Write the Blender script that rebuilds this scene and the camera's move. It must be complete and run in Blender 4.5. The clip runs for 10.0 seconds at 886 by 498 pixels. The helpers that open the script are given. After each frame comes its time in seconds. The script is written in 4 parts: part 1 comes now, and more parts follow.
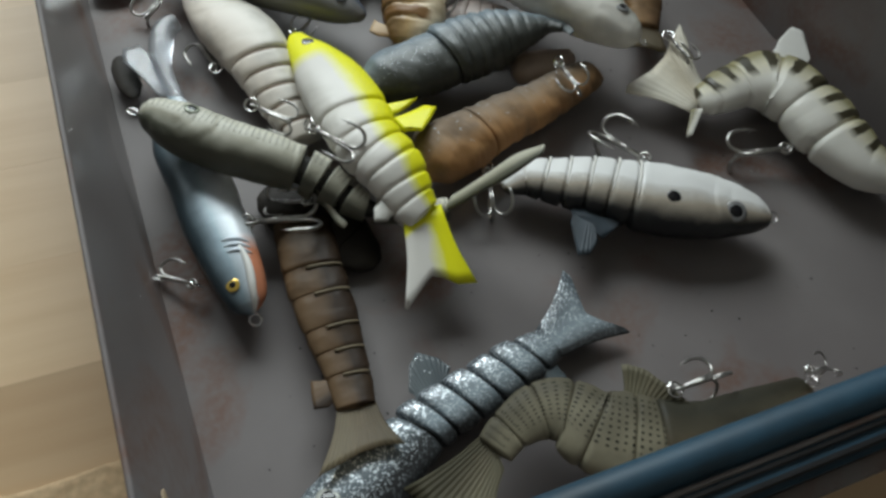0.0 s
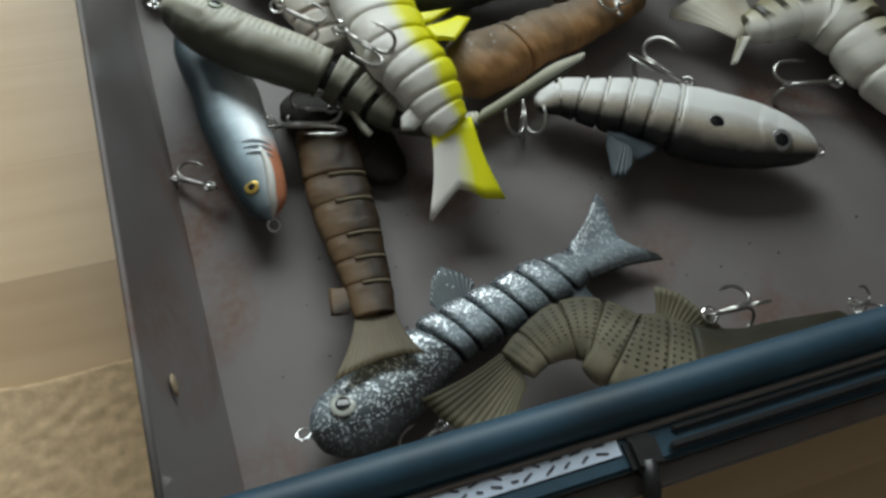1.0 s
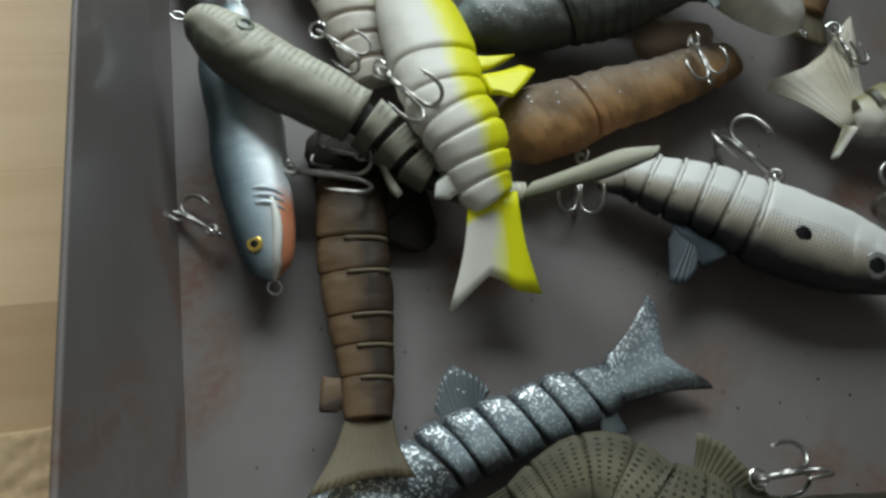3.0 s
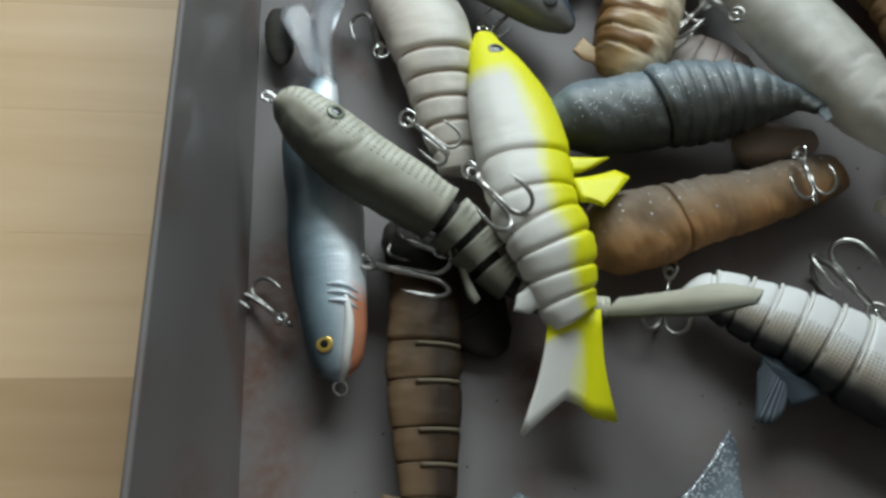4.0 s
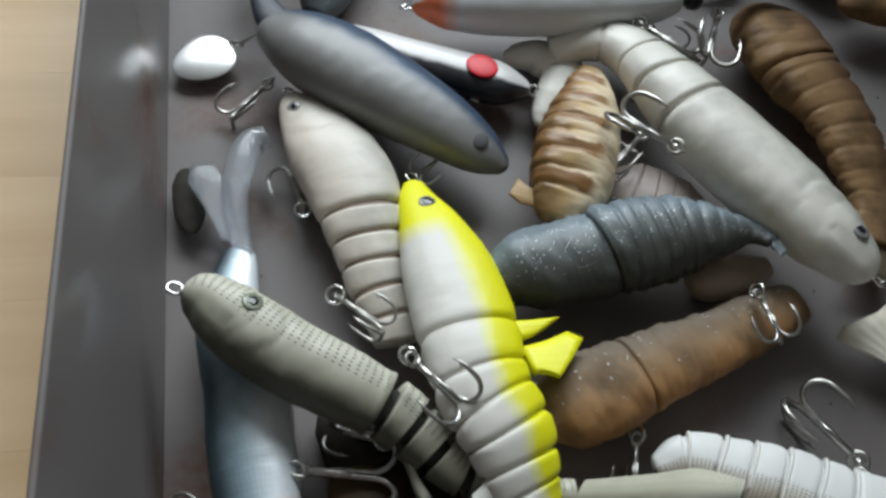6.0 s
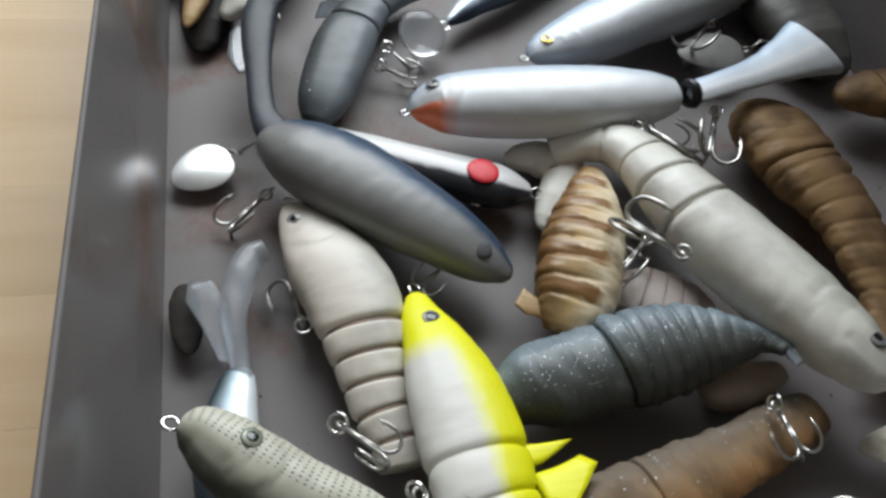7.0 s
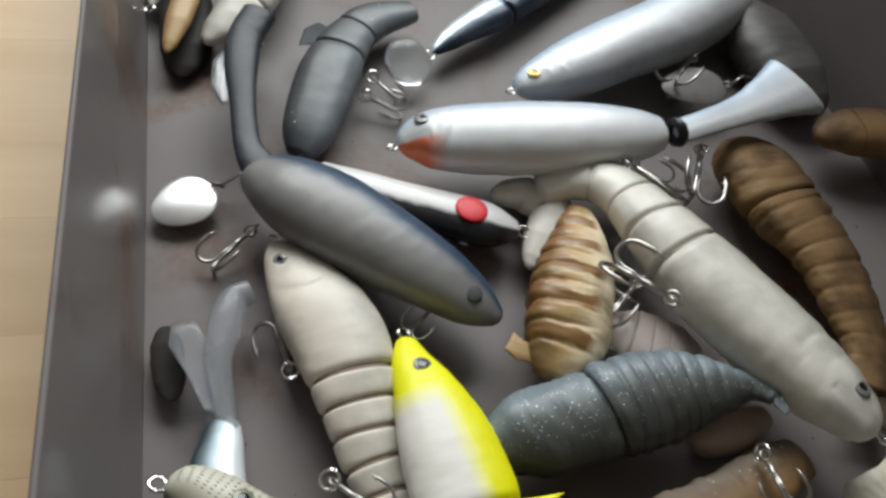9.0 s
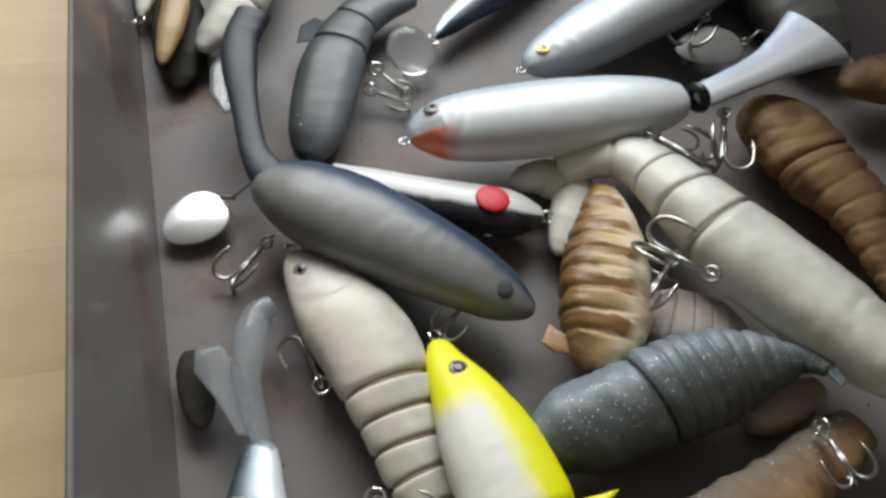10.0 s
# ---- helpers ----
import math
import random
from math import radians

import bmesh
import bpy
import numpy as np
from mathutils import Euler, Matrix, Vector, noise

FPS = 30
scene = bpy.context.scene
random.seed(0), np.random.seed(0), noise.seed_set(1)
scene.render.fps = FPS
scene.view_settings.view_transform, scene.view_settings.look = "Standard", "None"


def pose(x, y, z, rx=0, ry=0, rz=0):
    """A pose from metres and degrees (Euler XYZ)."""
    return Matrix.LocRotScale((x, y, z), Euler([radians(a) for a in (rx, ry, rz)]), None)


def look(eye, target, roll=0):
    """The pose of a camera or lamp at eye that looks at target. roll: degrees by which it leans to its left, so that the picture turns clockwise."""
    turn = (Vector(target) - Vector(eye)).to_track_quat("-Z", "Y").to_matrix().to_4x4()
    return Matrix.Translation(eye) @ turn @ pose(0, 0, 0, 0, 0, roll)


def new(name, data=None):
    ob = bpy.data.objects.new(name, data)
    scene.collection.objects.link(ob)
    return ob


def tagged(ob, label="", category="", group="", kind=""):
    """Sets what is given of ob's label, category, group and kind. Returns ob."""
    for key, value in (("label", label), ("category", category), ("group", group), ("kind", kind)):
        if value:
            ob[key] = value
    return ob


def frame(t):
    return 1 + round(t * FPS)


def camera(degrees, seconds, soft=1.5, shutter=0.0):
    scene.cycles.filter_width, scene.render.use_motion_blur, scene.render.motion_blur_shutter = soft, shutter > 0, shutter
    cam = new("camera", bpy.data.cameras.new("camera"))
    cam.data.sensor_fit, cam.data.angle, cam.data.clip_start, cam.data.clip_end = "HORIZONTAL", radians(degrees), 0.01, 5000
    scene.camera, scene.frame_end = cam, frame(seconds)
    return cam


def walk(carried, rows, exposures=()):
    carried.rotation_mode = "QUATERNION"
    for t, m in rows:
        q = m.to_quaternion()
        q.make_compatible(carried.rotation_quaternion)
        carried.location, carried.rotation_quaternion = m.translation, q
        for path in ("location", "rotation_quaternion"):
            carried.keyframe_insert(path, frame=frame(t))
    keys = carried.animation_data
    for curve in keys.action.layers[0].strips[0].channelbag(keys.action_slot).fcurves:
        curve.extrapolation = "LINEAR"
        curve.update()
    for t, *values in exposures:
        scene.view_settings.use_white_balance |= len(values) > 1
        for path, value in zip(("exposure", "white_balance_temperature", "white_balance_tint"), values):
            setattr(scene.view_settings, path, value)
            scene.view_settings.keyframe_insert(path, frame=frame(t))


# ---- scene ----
cam = camera(60.0, 10.0, soft=3.0)
# seconds, x, y, z in metres, then the turn in degrees
ROWS = [
    (0.0, 0.0260, -0.0300, 0.3135, 32.74, -6.11, -20.87),
    (0.5, 0.0246, -0.0424, 0.2962, 31.49, -5.66, -19.07),
    (1.0, 0.0205, -0.0427, 0.2876, 30.33, -6.31, -18.03),
    (1.5, 0.0302, -0.0264, 0.2861, 28.94, -5.94, -14.77),
    (2.0, 0.0479, -0.0150, 0.2741, 27.33, -6.41, -13.10),
    (3.5, 0.0427, 0.0352, 0.2762, 26.18, -7.14, -5.53),
    (4.0, 0.0376, 0.0557, 0.2791, 26.08, -6.55, -2.33),
    (4.5, 0.0479, 0.0727, 0.2845, 26.53, -8.34, -1.45),
    (5.0, 0.0535, 0.0784, 0.2708, 27.92, -8.85, -0.61),
    (5.5, 0.0456, 0.0928, 0.2712, 29.27, -8.16, -6.32),
    (7.0, 0.0453, 0.1263, 0.2779, 36.38, -7.50, -9.31),
    (7.5, 0.0388, 0.1401, 0.2724, 36.47, -6.33, -7.43),
    (8.0, 0.0369, 0.1451, 0.2666, 35.78, -1.69, -3.30),
    (8.5, 0.0357, 0.1516, 0.2854, 37.59, -8.31, -8.22),
    (9.0, 0.0360, 0.1450, 0.2833, 36.47, -10.21, -10.39),
    (9.5, 0.0371, 0.1541, 0.2874, 34.47, -6.14, -11.57),
    (10.0, 0.0351, 0.1586, 0.2763, 35.45, -6.41, -14.07),
]
walk(cam, [(t, pose(x, y, z, rx, ry, rz)) for t, x, y, z, rx, ry, rz in ROWS],
     [(0.0, -0.02, 6500, 6), (2.0, -0.08, 6600, 2), (4.5, 0.02, 6300, 5), (7.5, 0.06, 6600, 11), (9.0, 0.05, 6850, 11), (10.0, 0.05, 6850, 11)])

# ---- light: daylight through one window of a closed room ----
world = bpy.data.worlds.new("world")
scene.world = world
world.use_nodes = True
sky = world.node_tree.nodes.new("ShaderNodeTexSky")
sky.sky_type, sky.sun_disc, sky.sun_elevation, sky.sun_rotation = "NISHITA", False, radians(40), radians(0)
world.node_tree.links.new(sky.outputs[0], world.node_tree.nodes["Background"].inputs[0])
world.node_tree.nodes["Background"].inputs[1].default_value = 0.1
lamp = bpy.data.lights.new("window_light", "AREA")
lamp.shape, lamp.size, lamp.size_y, lamp.energy, lamp.color = "RECTANGLE", 2.0, 1.15, 69.0, (0.89, 0.97, 1.0)
new("window_light", lamp).matrix_world = look((0.42, 1.98, 1.52), (0.12, 0.3, 0.05))


# ---- materials ----
def shader(name):
    m = bpy.data.materials.new(name)
    m.use_nodes = True
    return m, m.node_tree, m.node_tree.nodes["Principled BSDF"]


def node(nt, kind, **values):
    n = nt.nodes.new(kind)
    for key, value in values.items():
        n.inputs[key.replace("_", " ")].default_value = value
    return n


def ramp(nt, source, stops):
    r = nt.nodes.new("ShaderNodeValToRGB")
    while len(r.color_ramp.elements) < len(stops):
        r.color_ramp.elements.new(0.5)
    for e, (at, c) in zip(r.color_ramp.elements, stops):
        e.position, e.color = at, (*c, 1) if len(c) == 3 else c
    nt.links.new(source, r.inputs[0])
    return r.outputs[0]


def grey(v):
    return (v, v, v)


def mix(nt, factor, a, b, mode="MIX"):
    n = nt.nodes.new("ShaderNodeMix")
    n.data_type, n.blend_type = "RGBA", mode
    for socket, value in ((n.inputs[0], factor), (n.inputs[6], a), (n.inputs[7], b)):
        if isinstance(value, bpy.types.NodeSocket):
            nt.links.new(value, socket)
        else:
            socket.default_value = value if isinstance(value, (int, float)) else (*value, 1)
    return n.outputs[2]


def maths(nt, op, a, b=0.0, c=0.0):
    n = nt.nodes.new("ShaderNodeMath")
    n.operation = op
    for socket, value in zip(n.inputs, (a, b, c)):
        if isinstance(value, bpy.types.NodeSocket):
            nt.links.new(value, socket)
        else:
            socket.default_value = value
    return n.outputs[0]


def noisy(nt, scale, detail=4.0, vector=None, distortion=0.0):
    n = node(nt, "ShaderNodeTexNoise", Scale=scale, Detail=detail, Distortion=distortion)
    nt.links.new(vector or nt.nodes.new("ShaderNodeTexCoord").outputs["Object"], n.inputs["Vector"])
    return n.outputs["Fac"]


def relief(nt, bsdf, height, strength, distance=0.001):
    b = node(nt, "ShaderNodeBump", Strength=strength, Distance=distance)
    nt.links.new(height, b.inputs["Height"])
    nt.links.new(b.outputs[0], bsdf.inputs["Normal"])


def plain(name, color, rough=0.5, metal=0.0, vary=0.15, scale=60.0, bump=0.1):
    m, nt, p = shader(name)
    n = noisy(nt, scale)
    lo, hi = [tuple(min(1, c * k) for c in color) for k in (1 - vary, 1 + vary)]
    nt.links.new(ramp(nt, n, [(0.3, lo), (0.7, hi)]), p.inputs["Base Color"])
    p.inputs["Roughness"].default_value, p.inputs["Metallic"].default_value = rough, metal
    if bump:
        relief(nt, p, noisy(nt, scale * 8), bump, 0.0005)
    return m


def fish_skin(name, belly, side, back, rough=0.35, metal=0.0, at=(0.3, 0.55, 0.8), bars=None, spots=None, flakes=0.0,
              scales=0.0, see=0.0, fine=1500.0, chin=None, blotch=0.12, coat=0.3, fins=False):
    """Lure paint by the place along (x) and across (y) the body: belly to back, with bars, dots and flakes; some belly
    and back tones hold painted light or shade.
    """
    m, nt, p = shader(name)
    attr = nt.nodes.new("ShaderNodeAttribute")
    attr.attribute_name = "fish"
    sep = nt.nodes.new("ShaderNodeSeparateXYZ")
    nt.links.new(attr.outputs["Vector"], sep.inputs[0])
    along, across = sep.outputs[0], sep.outputs[1]
    wob = noisy(nt, 90, 3)
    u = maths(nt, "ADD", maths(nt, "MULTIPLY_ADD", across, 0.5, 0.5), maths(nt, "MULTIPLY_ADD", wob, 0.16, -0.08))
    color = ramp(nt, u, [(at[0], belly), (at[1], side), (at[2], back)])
    big = noisy(nt, 45, 5)
    color = mix(nt, ramp(nt, big, [(0.47, grey(0)), (0.64, grey(min(0.9, blotch * 2.4)))]), color, tuple(c * 0.45 for c in side))
    if bars:
        count, dark, low, edge = bars
        w = maths(nt, "SINE", maths(nt, "ADD", maths(nt, "MULTIPLY", along, count * math.tau), maths(nt, "MULTIPLY", wob, 2.5)))
        f = maths(nt, "MULTIPLY", ramp(nt, w, [(edge, grey(0)), (min(0.99, edge + 0.25), grey(1))]), ramp(nt, u, [(low, grey(0)), (low + 0.15, grey(1))]))
        color = mix(nt, f, color, dark)
    if spots:
        density, dark, lo, hi = spots
        comb = nt.nodes.new("ShaderNodeCombineXYZ")
        nt.links.new(maths(nt, "MULTIPLY", along, density), comb.inputs[0])
        nt.links.new(maths(nt, "MULTIPLY", across, density * 0.14), comb.inputs[1])
        v = node(nt, "ShaderNodeTexVoronoi", Scale=1.0, Randomness=0.12)
        nt.links.new(comb.outputs[0], v.inputs["Vector"])
        f = maths(nt, "MULTIPLY", ramp(nt, v.outputs["Distance"], [(0.19, grey(1)), (0.26, grey(0))]),
                  ramp(nt, u, [(lo, grey(0)), (lo + 0.06, grey(1)), (hi, grey(1)), (min(1, hi + 0.06), grey(0))]))
        color = mix(nt, f, color, dark)
    if chin:
        f = maths(nt, "MULTIPLY", ramp(nt, along, [(chin[2], grey(1)), (chin[2] + 0.07, grey(0))]), ramp(nt, u, [(chin[1], grey(1)), (chin[1] + 0.12, grey(0))]))
        color = mix(nt, f, color, chin[0])
    metal_out = None
    if flakes:
        v = node(nt, "ShaderNodeTexVoronoi", Scale=fine)
        nt.links.new(nt.nodes.new("ShaderNodeTexCoord").outputs["Object"], v.inputs["Vector"])
        f = ramp(nt, v.outputs["Color"], [(1 - flakes - 0.02, grey(0)), (1 - flakes, grey(1))])
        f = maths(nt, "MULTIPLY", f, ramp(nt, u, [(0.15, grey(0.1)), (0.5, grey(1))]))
        color = mix(nt, f, color, (0.72, 0.78, 0.82))
        metal_out = maths(nt, "MULTIPLY", f, 0.6)
    nt.links.new(color, p.inputs["Base Color"])
    p.inputs["Roughness"].default_value, p.inputs["Metallic"].default_value = rough + 0.08, metal
    p.inputs["Specular IOR Level"].default_value = 0.38
    if metal_out:
        nt.links.new(metal_out, p.inputs["Metallic"])
    p.inputs["Coat Weight"].default_value, p.inputs["Coat Roughness"].default_value = coat * 0.4, 0.25
    p.inputs["Transmission Weight"].default_value = see
    if see:
        p.inputs["IOR"].default_value = 1.25
    if fins:
        h = maths(nt, "SINE", maths(nt, "MULTIPLY", across, 42.0))
        relief(nt, p, h, 0.35, 0.0006)
    elif scales:
        comb = nt.nodes.new("ShaderNodeCombineXYZ")
        nt.links.new(maths(nt, "MULTIPLY", along, 70), comb.inputs[0])
        nt.links.new(maths(nt, "MULTIPLY", across, 9), comb.inputs[1])
        v = node(nt, "ShaderNodeTexVoronoi", Scale=1.0, Randomness=0.3)
        nt.links.new(comb.outputs[0], v.inputs["Vector"])
        relief(nt, p, v.outputs["Distance"], scales, 0.0005)
    else:
        relief(nt, p, noisy(nt, 320), 0.12, 0.0006)
    return m


def wood(name, lo, hi, grain=(3, 60, 20), rough=0.45):
    m, nt, p = shader(name)
    tc = nt.nodes.new("ShaderNodeTexCoord")
    mp = nt.nodes.new("ShaderNodeMapping")
    mp.inputs["Scale"].default_value = grain
    nt.links.new(tc.outputs["Object"], mp.inputs[0])
    info = nt.nodes.new("ShaderNodeObjectInfo")
    shift = nt.nodes.new("ShaderNodeCombineXYZ")
    for k in range(3):
        nt.links.new(maths(nt, "MULTIPLY", info.outputs["Random"], 37.0 + 11 * k), shift.inputs[k])
    nt.links.new(shift.outputs[0], mp.inputs["Location"])
    n1, n2 = noisy(nt, 1.0, 6, mp.outputs[0], 1.2), noisy(nt, 5.0, 3, mp.outputs[0])
    f = maths(nt, "ADD", maths(nt, "MULTIPLY", n1, 0.7), maths(nt, "MULTIPLY", n2, 0.3))
    c = ramp(nt, f, [(0.32, lo), (0.68, hi)])
    tone = ramp(nt, info.outputs["Random"], [(0.0, grey(0.82)), (1.0, grey(1.0))])
    nt.links.new(mix(nt, 1.0, c, tone, "MULTIPLY"), p.inputs["Base Color"])
    p.inputs["Roughness"].default_value = rough
    relief(nt, p, n2, 0.15, 0.0005)
    return m


def tray_paint(name, rough, coat):
    m, nt, p = shader(name)
    fine, large = noisy(nt, 260, 3), noisy(nt, 11, 5)
    c = ramp(nt, large, [(0.3, (0.150, 0.132, 0.130)), (0.7, (0.20, 0.182, 0.178))])
    rust = maths(nt, "MULTIPLY", ramp(nt, noisy(nt, 14, 7, None, 0.6), [(0.54, grey(0)), (0.70, grey(0.85))]), ramp(nt, fine, [(0.3, grey(0.4)), (0.6, grey(1))]))
    c = mix(nt, rust, c, (0.14, 0.062, 0.035))
    nt.links.new(c, p.inputs["Base Color"])
    nt.links.new(ramp(nt, large, [(0.3, grey(rough)), (0.7, grey(rough + 0.15))]), p.inputs["Roughness"])
    p.inputs["Specular IOR Level"].default_value = 0.35
    p.inputs["Coat Weight"].default_value, p.inputs["Coat Roughness"].default_value = coat, 0.07
    relief(nt, p, fine, 0.03, 0.0003)
    return m


TRAY = tray_paint("worn_tray_paint", 0.5, 0.0)
TRAY_WALL = tray_paint("glossy_tray_paint", 0.4, 0.22)
BLADE = plain("silver_blade", (0.80, 0.80, 0.80), 0.3, 0.85, 0.06, 90, 0.05)
RAIL = plain("rail_paint", (0.014, 0.046, 0.075), 0.55, 0.0, 0.35, 35, 0.15)
BLACK = plain("black_plastic", (0.012, 0.012, 0.013), 0.4)
PAPER = plain("label_paper", (0.60, 0.68, 0.82), 0.7)
PRIMER = plain("bare_primer", (0.36, 0.27, 0.175), 0.7)
RUBBER = plain("dark_rubber", (0.022, 0.028, 0.040), 0.5, 0, 0.3, 60, 0.15)
INK = plain("ink", (0.03, 0.03, 0.05), 0.6)
STEEL = plain("hook_steel", (0.42, 0.41, 0.39), 0.28, 0.95, 0.3, 200, 0.1)
BRIGHT = plain("bright_steel", (0.85, 0.85, 0.84), 0.12, 1.0, 0.08, 120, 0.05)
DULL = plain("dull_blade", (0.26, 0.25, 0.245), 0.45, 0.4, 0.2)
PUPIL = plain("pupil_black", (0.01, 0.01, 0.012), 0.15, 0, 0.1, 60, 0)
EYE_WHITE = plain("eye_pale", (0.36, 0.37, 0.33), 0.2, 0, 0.2, 200, 0)
EYE_GOLD = plain("eye_gold", (0.75, 0.52, 0.12), 0.2, 0.5, 0.2, 200, 0)
EYE_GREEN = plain("eye_green", (0.20, 0.22, 0.16), 0.3, 0.1, 0.2, 200, 0)
EYE_GREY = plain("eye_grey", (0.22, 0.22, 0.22), 0.25, 0.1, 0.2, 200, 0)
RED = plain("red_paint", (0.70, 0.015, 0.03), 0.5, 0, 0.2, 200, 0)
GILL = plain("gill_silver", (0.62, 0.68, 0.74), 0.3, 0.3, 0.15, 200, 0.05)
EYE_DIM = plain("eye_dim", (0.05, 0.05, 0.055), 0.6, 0.0, 0.2, 200, 0)
CORE = plain("joint_core", (0.03, 0.028, 0.025), 0.7)
MAPLE = wood("maple", (0.70, 0.48, 0.27), (0.82, 0.60, 0.375), (2, 24, 10))
OAK = wood("brown_wood", (0.52, 0.34, 0.18), (0.62, 0.43, 0.25), (2, 24, 10))
CORK = plain("cork_mat", (0.60, 0.43, 0.26), 0.9, 0, 0.14, 260, 0.6)
WALL = plain("wall_paint", (0.24, 0.225, 0.205), 0.8, 0, 0.05, 8, 0.1)
CEILING = plain("ceiling_paint", (0.42, 0.41, 0.39), 0.85, 0, 0.04, 8, 0.1)
FLOOR = wood("floor_wood", (0.20, 0.12, 0.07), (0.32, 0.2, 0.11), (2, 25, 8))

YELLOW = fish_skin("yellow_white", (0.69, 0.665, 0.62), (0.73, 0.72, 0.30), (0.76, 0.74, 0.004), 0.4, at=(0.5, 0.60, 0.70), blotch=0.02, chin=((0.82, 0.80, 0.004), 0.86, 0.19))
# mullet tones hold painted light: top-lit pale back, shaded dark belly
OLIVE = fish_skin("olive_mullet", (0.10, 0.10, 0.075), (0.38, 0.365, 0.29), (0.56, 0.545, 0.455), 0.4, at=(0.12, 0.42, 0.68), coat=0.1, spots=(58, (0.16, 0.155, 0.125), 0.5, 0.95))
BLUE = fish_skin("blue_silver", (0.78, 0.82, 0.86), (0.28, 0.36, 0.41), (0.045, 0.068, 0.082), 0.32, 0.2, at=(0.26, 0.56, 0.88), scales=0.12, chin=((0.62, 0.24, 0.13), 0.20, 0.19), coat=0.7)
SILVER = fish_skin("silver_minnow", (0.62, 0.63, 0.65), (0.66, 0.68, 0.71), (0.42, 0.53, 0.66), 0.36, 0.10, at=(0.3, 0.6, 0.95), scales=0.05, chin=((0.72, 0.17, 0.07), 0.22, 0.10), blotch=0.03, coat=0.7)
# greyer belly paints the shading on the underside into the skin
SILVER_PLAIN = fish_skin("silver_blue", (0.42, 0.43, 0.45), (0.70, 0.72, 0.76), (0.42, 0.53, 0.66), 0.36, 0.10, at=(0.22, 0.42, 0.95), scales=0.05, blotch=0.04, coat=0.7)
BROWN = fish_skin("brown_clear", (0.21, 0.135, 0.075), (0.15, 0.093, 0.05), (0.045, 0.028, 0.018), 0.45, at=(0.2, 0.48, 0.66), see=0.4, coat=0.15, blotch=0.25)
AMBER = fish_skin("amber_clear", (0.47, 0.255, 0.11), (0.40, 0.265, 0.155), (0.25, 0.20, 0.155), 0.5, coat=0.1, scales=0.08, blotch=0.35, flakes=0.07, see=0.3, at=(0.2, 0.5, 0.85))
AMBER_BAR = fish_skin("amber_bars", (0.33, 0.20, 0.095), (0.27, 0.165, 0.085), (0.13, 0.075, 0.04), 0.5, coat=0.1, blotch=0.38, see=0.25, scales=0.06)
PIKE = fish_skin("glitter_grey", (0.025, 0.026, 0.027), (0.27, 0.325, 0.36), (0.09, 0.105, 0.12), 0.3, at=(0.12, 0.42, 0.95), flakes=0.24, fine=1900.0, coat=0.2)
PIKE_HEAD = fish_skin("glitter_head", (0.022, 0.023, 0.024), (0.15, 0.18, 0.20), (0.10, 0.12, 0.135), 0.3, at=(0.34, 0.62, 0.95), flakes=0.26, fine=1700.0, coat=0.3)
# lighter bluish back carries the light that falls on its top
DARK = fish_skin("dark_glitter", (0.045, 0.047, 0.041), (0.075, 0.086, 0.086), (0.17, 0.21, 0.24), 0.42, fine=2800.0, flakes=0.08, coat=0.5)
# near-black skin of the lures added to deepen shade
UNDER = fish_skin("shade_brown", (0.040, 0.034, 0.028), (0.030, 0.025, 0.021), (0.018, 0.016, 0.014), 0.5, see=0.2, coat=0.05)
# both trout skins are darkened to include the front rail's shade
TROUT_HEAD = fish_skin("olive_brown_head", (0.15, 0.115, 0.07), (0.085, 0.074, 0.05), (0.045, 0.042, 0.03), 0.45, coat=0.1, see=0.25, blotch=0.3)
TROUT = fish_skin("olive_dotted", (0.30, 0.27, 0.19), (0.26, 0.235, 0.165), (0.15, 0.135, 0.095), 0.5, coat=0.06, spots=(48, (0.03, 0.028, 0.02), 0.25, 0.9), see=0.35, blotch=0.2)
SHAD = fish_skin("white_black_shad", (0.76, 0.76, 0.75), (0.40, 0.35, 0.28), (0.015, 0.016, 0.018), 0.42, at=(0.46, 0.70, 0.93), spots=(95, (0.12, 0.10, 0.08), 0.45, 0.8), scales=0.1, blotch=0.03)
PERCH = fish_skin("white_striped", (0.76, 0.74, 0.68), (0.66, 0.62, 0.48), (0.30, 0.27, 0.14), 0.4, at=(0.3, 0.55, 0.8), bars=(13, (0.05, 0.042, 0.022), 0.36, 0.2), blotch=0.05)
BONE = fish_skin("bone_white", (0.70, 0.63, 0.55), (0.72, 0.67, 0.60), (0.58, 0.55, 0.49), 0.4, blotch=0.2)
PALE = fish_skin("pale_grey", (0.76, 0.73, 0.67), (0.68, 0.66, 0.60), (0.34, 0.33, 0.28), 0.35, at=(0.35, 0.6, 0.9), blotch=0.14)
GUN = fish_skin("gunmetal", (0.23, 0.225, 0.22), (0.20, 0.20, 0.205), (0.028, 0.055, 0.10), 0.38, 0.2, at=(0.3, 0.58, 0.74), blotch=0.06, coat=0.2)
MINNOW = fish_skin("white_black_minnow", (0.68, 0.67, 0.67), (0.66, 0.645, 0.645), (0.015, 0.015, 0.02), 0.25, at=(0.4, 0.62, 0.72), blotch=0.02, coat=0.6)
GOLD = fish_skin("gold_ribbed", (0.76, 0.64, 0.46), (0.56, 0.38, 0.18), (0.22, 0.11, 0.04), 0.35, 0.0, at=(0.25, 0.58, 0.9), bars=(6, (0.26, 0.135, 0.05), 0.15, 0.3), blotch=0.25, coat=0.35)
STICK = fish_skin("dark_blue_stick", (0.55, 0.60, 0.66), (0.30, 0.38, 0.48), (0.02, 0.03, 0.05), 0.25, 0.3, at=(0.3, 0.5, 0.62))
